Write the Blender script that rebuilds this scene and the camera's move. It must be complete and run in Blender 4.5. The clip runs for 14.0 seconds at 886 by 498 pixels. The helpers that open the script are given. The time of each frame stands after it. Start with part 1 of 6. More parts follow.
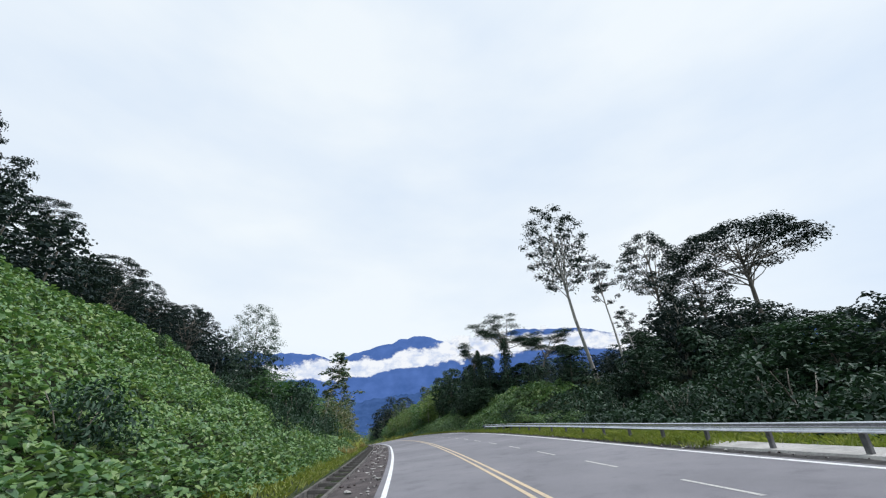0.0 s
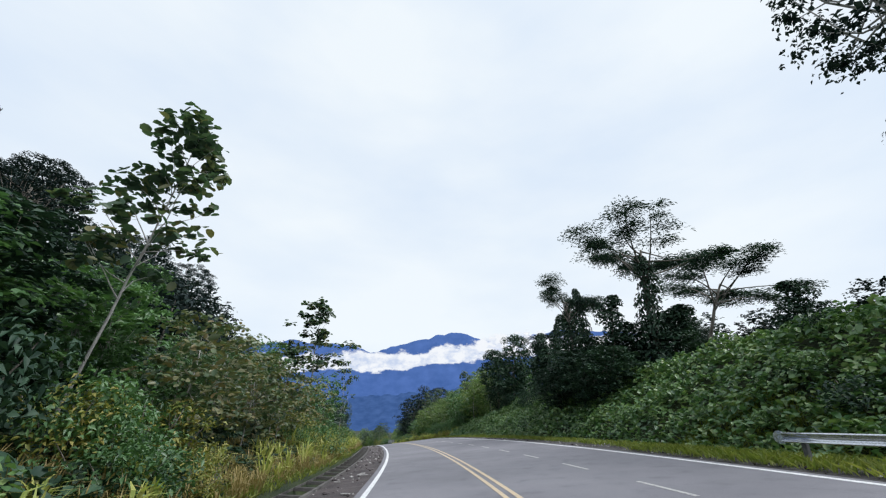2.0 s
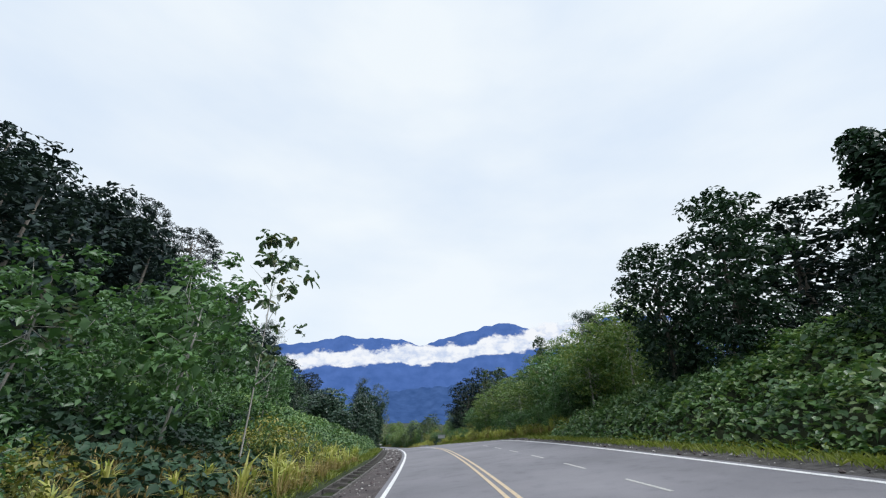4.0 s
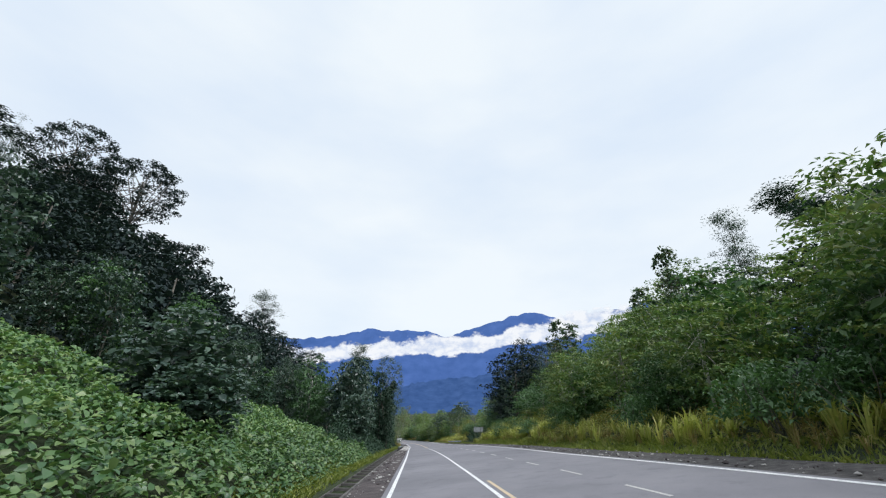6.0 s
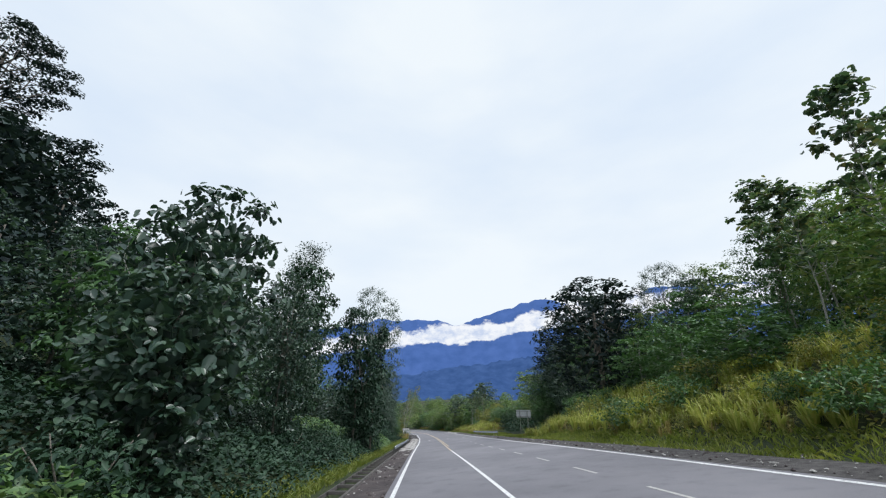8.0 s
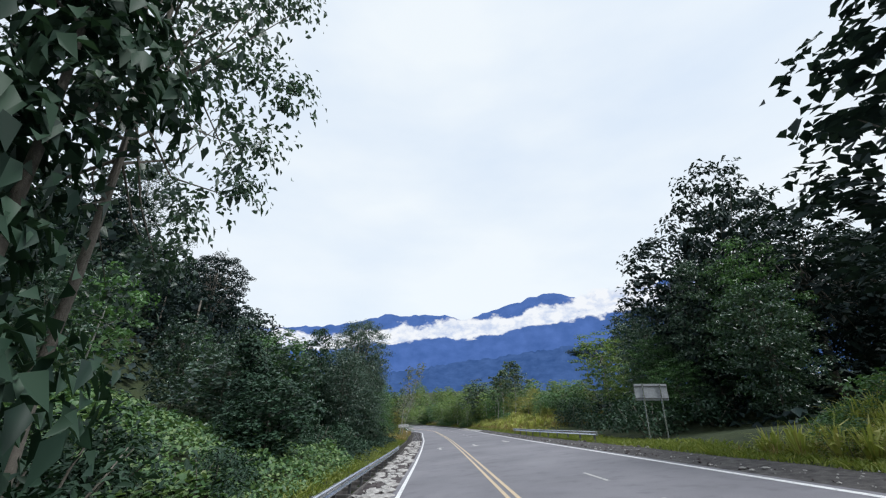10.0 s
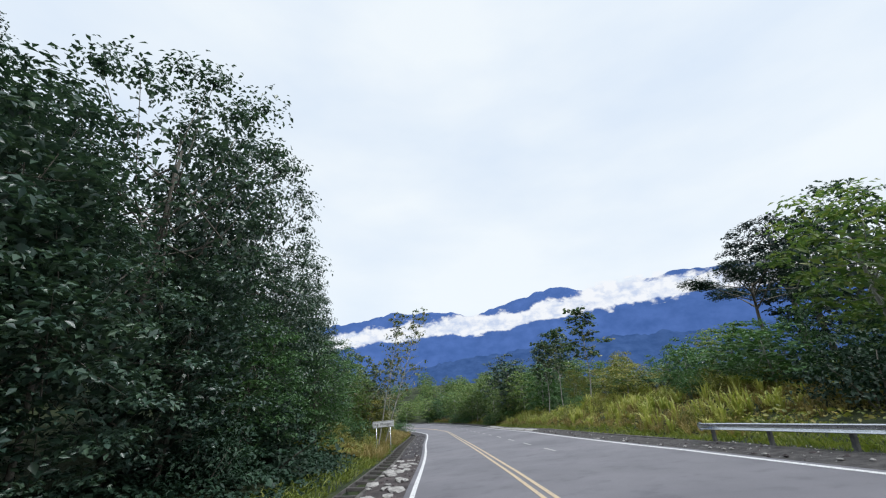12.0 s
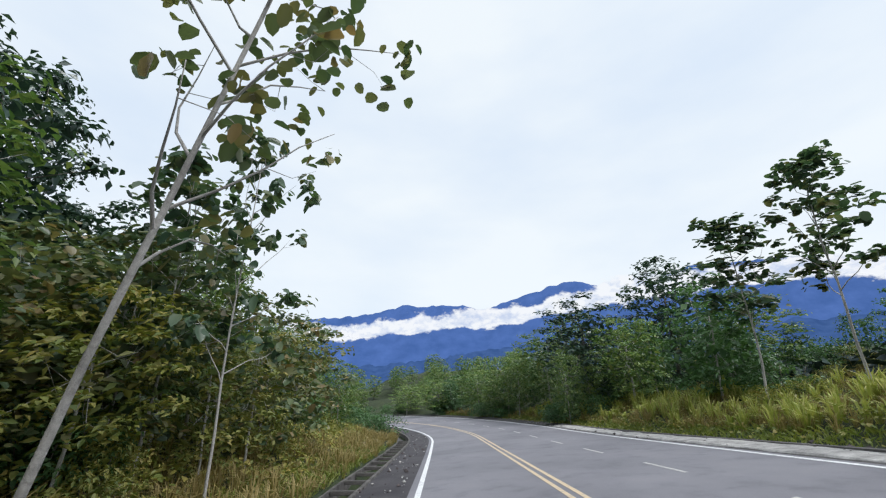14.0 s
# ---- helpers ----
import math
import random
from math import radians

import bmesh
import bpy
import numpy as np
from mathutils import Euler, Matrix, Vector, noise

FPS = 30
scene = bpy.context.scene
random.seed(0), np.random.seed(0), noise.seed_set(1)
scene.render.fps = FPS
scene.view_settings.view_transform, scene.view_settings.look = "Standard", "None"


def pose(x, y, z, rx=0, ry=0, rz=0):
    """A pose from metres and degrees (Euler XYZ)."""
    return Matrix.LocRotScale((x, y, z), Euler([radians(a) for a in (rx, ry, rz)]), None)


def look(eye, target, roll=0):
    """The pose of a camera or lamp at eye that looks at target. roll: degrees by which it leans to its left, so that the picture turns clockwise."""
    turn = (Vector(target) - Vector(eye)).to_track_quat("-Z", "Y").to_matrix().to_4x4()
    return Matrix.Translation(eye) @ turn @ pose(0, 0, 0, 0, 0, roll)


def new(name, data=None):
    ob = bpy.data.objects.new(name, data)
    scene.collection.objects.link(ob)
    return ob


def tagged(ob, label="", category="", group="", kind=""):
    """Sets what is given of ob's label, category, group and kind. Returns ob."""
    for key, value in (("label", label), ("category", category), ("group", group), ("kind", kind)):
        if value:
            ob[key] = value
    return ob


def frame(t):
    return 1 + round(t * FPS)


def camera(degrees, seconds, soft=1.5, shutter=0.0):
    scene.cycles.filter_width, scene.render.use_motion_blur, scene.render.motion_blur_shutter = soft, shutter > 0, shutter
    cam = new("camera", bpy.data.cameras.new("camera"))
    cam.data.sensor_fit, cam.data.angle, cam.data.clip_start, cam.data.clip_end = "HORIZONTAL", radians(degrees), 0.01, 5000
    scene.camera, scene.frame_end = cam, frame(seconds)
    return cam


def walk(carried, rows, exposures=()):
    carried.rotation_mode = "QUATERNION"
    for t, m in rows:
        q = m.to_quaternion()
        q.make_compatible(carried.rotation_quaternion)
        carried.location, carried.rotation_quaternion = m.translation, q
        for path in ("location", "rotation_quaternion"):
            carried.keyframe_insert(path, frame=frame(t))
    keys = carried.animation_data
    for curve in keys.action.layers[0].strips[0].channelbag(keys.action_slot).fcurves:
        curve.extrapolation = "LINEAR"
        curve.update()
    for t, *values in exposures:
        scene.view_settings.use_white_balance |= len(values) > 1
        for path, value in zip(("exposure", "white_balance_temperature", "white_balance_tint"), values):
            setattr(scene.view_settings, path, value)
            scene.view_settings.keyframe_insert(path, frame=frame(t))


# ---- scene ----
cam = camera(98.8, 14.0, soft=1.2)
# seconds, place, yaw to the left, pitch up, roll
PATH = [
    (0, 0.000, 0.000, 1.800, -2.62, 24.69, -1.38),
    (0.5, -0.142, 10.157, 1.761, -0.70, 24.39, -0.95),
    (1, -0.646, 20.127, 1.709, 0.45, 24.88, -0.57),
    (1.5, -1.336, 30.011, 1.660, 1.72, 24.91, 0.86),
    (2, -1.976, 39.872, 1.431, 3.79, 24.28, 2.62),
    (2.5, -2.952, 49.708, 1.298, 6.15, 24.18, 1.36),
    (3, -4.228, 59.510, 1.150, 6.62, 24.08, 1.04),
    (3.5, -5.713, 69.281, 0.944, 8.65, 23.51, 1.49),
    (6, -16.284, 117.515, -1.063, 14.30, 21.70, 1.39),
    (6.5, -19.039, 126.984, -1.707, 15.39, 21.06, 0.83),
    (7, -21.973, 136.265, -2.465, 16.00, 20.06, -0.09),
    (7.5, -24.841, 145.446, -3.257, 14.52, 20.31, 0.03),
    (8, -27.618, 154.629, -4.028, 15.58, 20.18, 0.36),
    (10.5, -42.221, 200.284, -8.277, 16.93, 19.54, -0.22),
    (11, -45.249, 209.364, -9.268, 16.69, 19.55, -1.14),
    (11.5, -48.149, 218.395, -10.169, 17.59, 18.89, 0.30),
    (12, -51.196, 227.472, -11.030, 17.31, 19.31, -1.39),
    (12.5, -54.204, 236.511, -11.850, 17.24, 20.14, -2.81),
    (13, -57.277, 245.426, -12.662, 18.06, 20.19, -2.01),
    (13.5, -60.424, 254.341, -13.528, 18.47, 19.18, 0.20),
    (14, -63.821, 263.310, -14.518, 19.26, 18.43, -0.20),
]


def aim(x, y, z, yaw, pitch, roll):
    """A camera's pose from its place and its yaw, pitch and roll in degrees."""
    a, b = radians(yaw), radians(pitch)
    ahead = Vector((-math.sin(a) * math.cos(b), math.cos(a) * math.cos(b), math.sin(b)))
    eye = Vector((x, y, z))
    return look(eye, eye + ahead, roll)


walk(cam, [(row[0], aim(*row[1:])) for row in PATH])

# ---- light: a bright overcast sky with a wide, weak sun ----
world = bpy.data.worlds.new("overcast")
scene.world = world
world.use_nodes = True
wn, wl = world.node_tree.nodes, world.node_tree.links
wn.clear()
w_out = wn.new("ShaderNodeOutputWorld")
w_bg = wn.new("ShaderNodeBackground")
w_sky = wn.new("ShaderNodeTexSky")
w_sky.sky_type, w_sky.sun_disc = "NISHITA", False
w_sky.sun_elevation, w_sky.sun_rotation = radians(58), radians(104)
w_dim = wn.new("ShaderNodeMix")
w_dim.data_type, w_dim.blend_type = "RGBA", "MULTIPLY"
w_dim.inputs["Factor"].default_value = 1.0
w_dim.inputs["B"].default_value = (0.1, 0.1, 0.1, 1)
w_co = wn.new("ShaderNodeTexCoord")
w_map = wn.new("ShaderNodeMapping")
w_map.inputs["Scale"].default_value = (1.0, 1.0, 2.6)
w_noise = wn.new("ShaderNodeTexNoise")
w_noise.inputs["Scale"].default_value, w_noise.inputs["Detail"].default_value = 1.7, 5.0
w_noise.inputs["Roughness"].default_value = 0.5
w_ramp = wn.new("ShaderNodeValToRGB")
w_ramp.color_ramp.elements[0].position, w_ramp.color_ramp.elements[0].color = 0.30, (0.70, 0.81, 0.955, 1)
w_ramp.color_ramp.elements[1].position, w_ramp.color_ramp.elements[1].color = 0.66, (0.88, 0.945, 0.995, 1)
w_mix = wn.new("ShaderNodeMix")
w_mix.data_type = "RGBA"
w_mix.inputs["Factor"].default_value = 0.93
wl.new(w_sky.outputs["Color"], w_dim.inputs["A"])
wl.new(w_co.outputs["Generated"], w_map.inputs["Vector"])
wl.new(w_map.outputs["Vector"], w_noise.inputs["Vector"])
wl.new(w_noise.outputs["Fac"], w_ramp.inputs["Fac"])
wl.new(w_dim.outputs["Result"], w_mix.inputs["A"])
wl.new(w_ramp.outputs["Color"], w_mix.inputs["B"])
wl.new(w_mix.outputs["Result"], w_bg.inputs["Color"])
w_bg.inputs["Strength"].default_value = 1.05
wl.new(w_bg.outputs["Background"], w_out.inputs["Surface"])

sun_data = bpy.data.lights.new("sun", "SUN")
sun_data.energy, sun_data.angle, sun_data.color = 2.8, radians(24), (0.98, 0.985, 1.0)
sun = new("sun", sun_data)
sun.matrix_world = look((0, 0, 200), (-120, 30, 0))


# ---- materials ----
def material(name):
    m = bpy.data.materials.new(name)
    m.use_nodes = True
    m.node_tree.nodes.clear()
    return m, m.node_tree.nodes, m.node_tree.links


def noise_node(n, l, scale, detail=4.0, rough=0.55, coords="Object", stretch=None):
    co = n.new("ShaderNodeTexCoord")
    tex = n.new("ShaderNodeTexNoise")
    tex.inputs["Scale"].default_value, tex.inputs["Detail"].default_value = scale, detail
    tex.inputs["Roughness"].default_value = rough
    if stretch:
        mp = n.new("ShaderNodeMapping")
        mp.inputs["Scale"].default_value = stretch
        l.new(co.outputs[coords], mp.inputs["Vector"])
        l.new(mp.outputs["Vector"], tex.inputs["Vector"])
    else:
        l.new(co.outputs[coords], tex.inputs["Vector"])
    return tex


def ramp_node(n, l, value, stops):
    r = n.new("ShaderNodeValToRGB")
    while len(r.color_ramp.elements) < len(stops):
        r.color_ramp.elements.new(0.5)
    for e, (p, c) in zip(r.color_ramp.elements, stops):
        e.position, e.color = p, (*c, 1)
    l.new(value, r.inputs["Fac"])
    return r


def mixed(n, l, a, b, factor, mode="MIX"):
    m = n.new("ShaderNodeMix")
    m.data_type, m.blend_type = "RGBA", mode
    for key, v in (("A", a), ("B", b)):
        if isinstance(v, tuple):
            m.inputs[key].default_value = (*v, 1)
        else:
            l.new(v, m.inputs[key])
    if isinstance(factor, float):
        m.inputs["Factor"].default_value = factor
    else:
        l.new(factor, m.inputs["Factor"])
    return m.outputs["Result"]


def finish(m, n, l, color, rough=0.7, metal=0.0, bump=None, depth=0.02, strength=0.5, spec=0.4):
    b = n.new("ShaderNodeBsdfPrincipled")
    b.inputs["Roughness"].default_value, b.inputs["Metallic"].default_value = rough, metal
    b.inputs["Specular IOR Level"].default_value = spec
    if isinstance(color, tuple):
        b.inputs["Base Color"].default_value = (*color, 1)
    else:
        l.new(color, b.inputs["Base Color"])
    if bump is not None:
        bp = n.new("ShaderNodeBump")
        bp.inputs["Strength"].default_value, bp.inputs["Distance"].default_value = strength, depth
        l.new(bump, bp.inputs["Height"])
        l.new(bp.outputs["Normal"], b.inputs["Normal"])
    o = n.new("ShaderNodeOutputMaterial")
    l.new(b.outputs["BSDF"], o.inputs["Surface"])
    return m


def surface(name, dark, light, scale, fine, rough=0.8, depth=0.02, strength=0.5, spec=0.4, metal=0.0, stretch=None):
    """A surface whose colour varies at two scales, with fine relief."""
    m, n, l = material(name)
    big = noise_node(n, l, scale, stretch=stretch)
    small = noise_node(n, l, fine, 6.0, 0.7)
    col = ramp_node(n, l, big.outputs["Fac"], ((0.32, dark), (0.68, light))).outputs["Color"]
    grain = ramp_node(n, l, small.outputs["Fac"], ((0.25, (0.62, 0.62, 0.62)), (0.75, (1.25, 1.25, 1.25)))).outputs["Color"]
    col = mixed(n, l, col, grain, 0.8, "MULTIPLY")
    return finish(m, n, l, col, rough, metal, small.outputs["Fac"], depth, strength, spec)


def leafy(name, tones, gloss=0.5, glow=0.3, patch=0.35, sheen=0.5, cool=1.35):
    """Leaves: the tone changes from leaf to leaf, from plant to plant and in patches; light shines through in part."""
    m, n, l = material(name)
    geo = n.new("ShaderNodeNewGeometry")
    info = n.new("ShaderNodeObjectInfo")
    spots = noise_node(n, l, patch, 3.0)
    add = n.new("ShaderNodeMath")
    add.operation = "MULTIPLY_ADD"
    add.inputs[1].default_value = 0.5
    l.new(geo.outputs["Random Per Island"], add.inputs[0])
    half = n.new("ShaderNodeMath")
    half.operation = "MULTIPLY"
    half.inputs[1].default_value = 0.5
    l.new(spots.outputs["Fac"], half.inputs[0])
    l.new(half.outputs[0], add.inputs[2])
    # cool raises the blue, most in dark kinds: a shade tint in the colour.
    tones = [(r, g, b * cool) for r, g, b in tones]
    k = len(tones) - 1
    col = ramp_node(n, l, add.outputs[0], [(0.12 + 0.72 * i / k, t) for i, t in enumerate(tones)]).outputs["Color"]
    shade = ramp_node(n, l, info.outputs["Random"], ((0.0, (0.78, 0.8, 0.8)), (1.0, (1.15, 1.12, 1.05)))).outputs["Color"]
    col = mixed(n, l, col, shade, 1.0, "MULTIPLY")
    b = n.new("ShaderNodeBsdfPrincipled")
    b.inputs["Roughness"].default_value = gloss
    b.inputs["Specular IOR Level"].default_value = sheen
    l.new(col, b.inputs["Base Color"])
    t = n.new("ShaderNodeBsdfTranslucent")
    l.new(mixed(n, l, col, (1.1, 1.2, 0.7), 1.0, "MULTIPLY"), t.inputs["Color"])
    s = n.new("ShaderNodeMixShader")
    s.inputs[0].default_value = glow
    l.new(b.outputs[0], s.inputs[1])
    l.new(t.outputs[0], s.inputs[2])
    o = n.new("ShaderNodeOutputMaterial")
    l.new(s.outputs[0], o.inputs["Surface"])
    return m


def asphalt_material():
    m, n, l = material("worn_asphalt")
    big = noise_node(n, l, 0.18, 4.0)
    mid = noise_node(n, l, 1.3, 5.0, 0.6)
    fine = noise_node(n, l, 60.0, 3.0, 0.8)
    col = ramp_node(n, l, big.outputs["Fac"], ((0.3, (0.15, 0.147, 0.165)), (0.7, (0.226, 0.22, 0.242)))).outputs["Color"]
    stain = ramp_node(n, l, mid.outputs["Fac"], ((0.28, (0.72, 0.72, 0.74)), (0.45, (1, 1, 1)), (0.75, (1.1, 1.1, 1.08)))).outputs["Color"]
    col = mixed(n, l, col, stain, 0.75, "MULTIPLY")
    grit = ramp_node(n, l, fine.outputs["Fac"], ((0.3, (0.78, 0.78, 0.78)), (0.7, (1.2, 1.2, 1.2)))).outputs["Color"]
    col = mixed(n, l, col, grit, 0.7, "MULTIPLY")
    return finish(m, n, l, col, 0.75, 0.0, fine.outputs["Fac"], 0.006, 0.5, 0.35)


def paint_material(name, color, dirt):
    m, n, l = material(name)
    worn = noise_node(n, l, 9.0, 6.0, 0.75)
    col = ramp_node(n, l, worn.outputs["Fac"], ((0.34, dirt), (0.5, color))).outputs["Color"]
    return finish(m, n, l, col, 0.6, 0.0, worn.outputs["Fac"], 0.003, 0.4)


def bark_material(name, dark, light):
    return surface(name, dark, light, 2.2, 14.0, 0.85, 0.03, 0.8, 0.25, stretch=(1, 1, 0.25))


ASPHALT = asphalt_material()
SHOULDER = surface("dark_broken_concrete", (0.04, 0.033, 0.034), (0.11, 0.09, 0.09), 1.1, 22.0, 0.85, 0.03, 0.8)
STAINED_TARMAC = surface("smooth_dark_tarmac", (0.036, 0.032, 0.037), (0.07, 0.064, 0.07), 0.8, 20.0, 0.8, 0.01, 0.5)
GRAVEL = surface("dark_gravel", (0.035, 0.032, 0.033), (0.115, 0.108, 0.106), 3.5, 30.0, 0.9, 0.03, 0.9)
RUBBLE = surface("pale_concrete_rubble", (0.28, 0.27, 0.26), (0.56, 0.54, 0.52), 2.5, 18.0, 0.9, 0.04, 0.9)
CONCRETE = surface("stained_concrete", (0.06, 0.055, 0.055), (0.17, 0.16, 0.15), 1.6, 16.0, 0.88, 0.02, 0.7)
PALE_CONCRETE = surface("pale_concrete", (0.33, 0.32, 0.31), (0.5, 0.49, 0.47), 1.5, 14.0, 0.85, 0.02, 0.6)
WHITE_PAINT = paint_material("white_road_paint", (0.78, 0.78, 0.78), (0.36, 0.36, 0.37))
WORN_PAINT = paint_material("worn_white_paint", (0.5, 0.49, 0.47), (0.24, 0.235, 0.24))
YELLOW_PAINT = paint_material("yellow_road_paint", (0.6, 0.47, 0.3), (0.33, 0.3, 0.27))
GALVANISED = surface("galvanised_steel", (0.6, 0.63, 0.67), (0.76, 0.78, 0.82), 1.5, 25.0, 0.27, 0.002, 0.25, 0.5, 0.85)
POST_STEEL = surface("dull_steel", (0.11, 0.11, 0.115), (0.22, 0.22, 0.23), 3.0, 25.0, 0.6, 0.002, 0.3, 0.5, 0.5)
SIGN_WHITE = surface("white_sign_sheet", (0.74, 0.75, 0.77), (0.82, 0.83, 0.85), 1.2, 12.0, 0.4, 0.001, 0.2)
SIGN_BACK = surface("grey_sign_back", (0.42, 0.44, 0.48), (0.56, 0.58, 0.62), 1.4, 12.0, 0.5, 0.002, 0.3, 0.5, 0.3)
SIGN_BLACK = surface("black_sign_lettering", (0.012, 0.012, 0.014), (0.025, 0.025, 0.028), 3.0, 20.0, 0.5, 0.001, 0.2)
BARK_PALE = bark_material("pale_bark", (0.34, 0.325, 0.31), (0.58, 0.56, 0.53))
BARK_GREY = bark_material("grey_bark", (0.1, 0.09, 0.075), (0.24, 0.22, 0.19))
# Dark green leaves, darkened and blued in colour for backlight and shade.
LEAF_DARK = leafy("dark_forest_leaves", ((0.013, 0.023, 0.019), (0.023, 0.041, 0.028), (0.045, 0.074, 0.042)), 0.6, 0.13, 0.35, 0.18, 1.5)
LEAF_MID = leafy("broad_green_leaves", ((0.042, 0.099, 0.034), (0.08, 0.171, 0.049), (0.142, 0.257, 0.08)), 0.4, 0.3)
LEAF_BIG = leafy("large_sapling_leaves", ((0.036, 0.072, 0.04), (0.06, 0.112, 0.052), (0.1, 0.16, 0.072), (0.22, 0.185, 0.06)), 0.38, 0.32)
LEAF_FEATHER = leafy("feathery_leaves", ((0.02, 0.045, 0.028), (0.036, 0.074, 0.04), (0.064, 0.112, 0.055)), 0.42, 0.16, 0.35, 0.55, 1.5)
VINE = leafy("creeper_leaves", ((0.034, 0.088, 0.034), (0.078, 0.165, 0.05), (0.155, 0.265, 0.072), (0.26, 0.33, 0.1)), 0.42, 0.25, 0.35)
# A darker copy of the creeper tones, with shade put into the colour.
VINE_SHADE = leafy("painted_shade_creeper_leaves", ((0.014, 0.034, 0.018), (0.029, 0.065, 0.027), (0.062, 0.115, 0.05)), 0.52, 0.16, 0.25, 0.26, 1.5)
LEAF_DEEP = leafy("deep_green_leaves", ((0.026, 0.052, 0.032), (0.05, 0.096, 0.05), (0.098, 0.155, 0.072)), 0.33, 0.22, 0.35, 0.6, 1.45)
LEAF_TURNING = leafy("turning_sapling_leaves", ((0.05, 0.085, 0.04), (0.085, 0.135, 0.055), (0.14, 0.18, 0.065), (0.2, 0.2, 0.07), (0.34, 0.21, 0.075)), 0.36, 0.3, 0.6)
LEAF_LIGHT = leafy("yellow_green_leaves", ((0.055, 0.115, 0.036), (0.11, 0.2, 0.055), (0.2, 0.29, 0.08), (0.31, 0.31, 0.1)), 0.42, 0.32, 0.3, 0.5, 1.2)
SCRUB = leafy("yellowing_scrub_leaves", ((0.085, 0.13, 0.036), (0.18, 0.22, 0.05), (0.29, 0.28, 0.07), (0.4, 0.31, 0.09)), 0.5, 0.3, 0.3, 0.5, 1.1)
TALL_GRASS = leafy("tall_yellow_grass", ((0.22, 0.3, 0.07), (0.4, 0.43, 0.12), (0.56, 0.51, 0.2)), 0.55, 0.35, 0.3, 0.5, 1.0)
GRASS = leafy("verge_grass", ((0.11, 0.16, 0.03), (0.2, 0.25, 0.055), (0.32, 0.33, 0.1)), 0.55, 0.35, 0.4, 0.5, 1.0)
DRY_GRASS = leafy("dry_grass", ((0.2, 0.165, 0.055), (0.35, 0.27, 0.1), (0.5, 0.39, 0.19)), 0.6, 0.3, 0.5, 0.5, 1.0)


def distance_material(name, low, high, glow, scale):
    """Far slopes, seen through a long way of air: a plain backdrop whose haze is painted as blue colour and glow."""
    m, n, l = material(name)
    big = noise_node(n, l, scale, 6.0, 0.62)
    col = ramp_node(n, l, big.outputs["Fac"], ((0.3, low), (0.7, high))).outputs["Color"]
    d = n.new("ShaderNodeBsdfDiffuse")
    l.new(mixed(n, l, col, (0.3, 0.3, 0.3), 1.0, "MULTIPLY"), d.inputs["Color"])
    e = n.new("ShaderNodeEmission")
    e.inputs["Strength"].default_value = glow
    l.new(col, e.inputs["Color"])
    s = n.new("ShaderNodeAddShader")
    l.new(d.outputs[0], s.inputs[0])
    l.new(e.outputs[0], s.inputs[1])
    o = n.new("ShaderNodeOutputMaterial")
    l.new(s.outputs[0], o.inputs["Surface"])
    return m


# Blue haze over these slopes is put into their colour, and they glow.
HAZE_RANGE = distance_material("painted_haze_range", (0.041, 0.09, 0.25), (0.066, 0.128, 0.335), 1.05, 0.006)
HAZE_FOOT = distance_material("painted_haze_foothill", (0.026, 0.062, 0.17), (0.05, 0.1, 0.245), 1.0, 0.02)


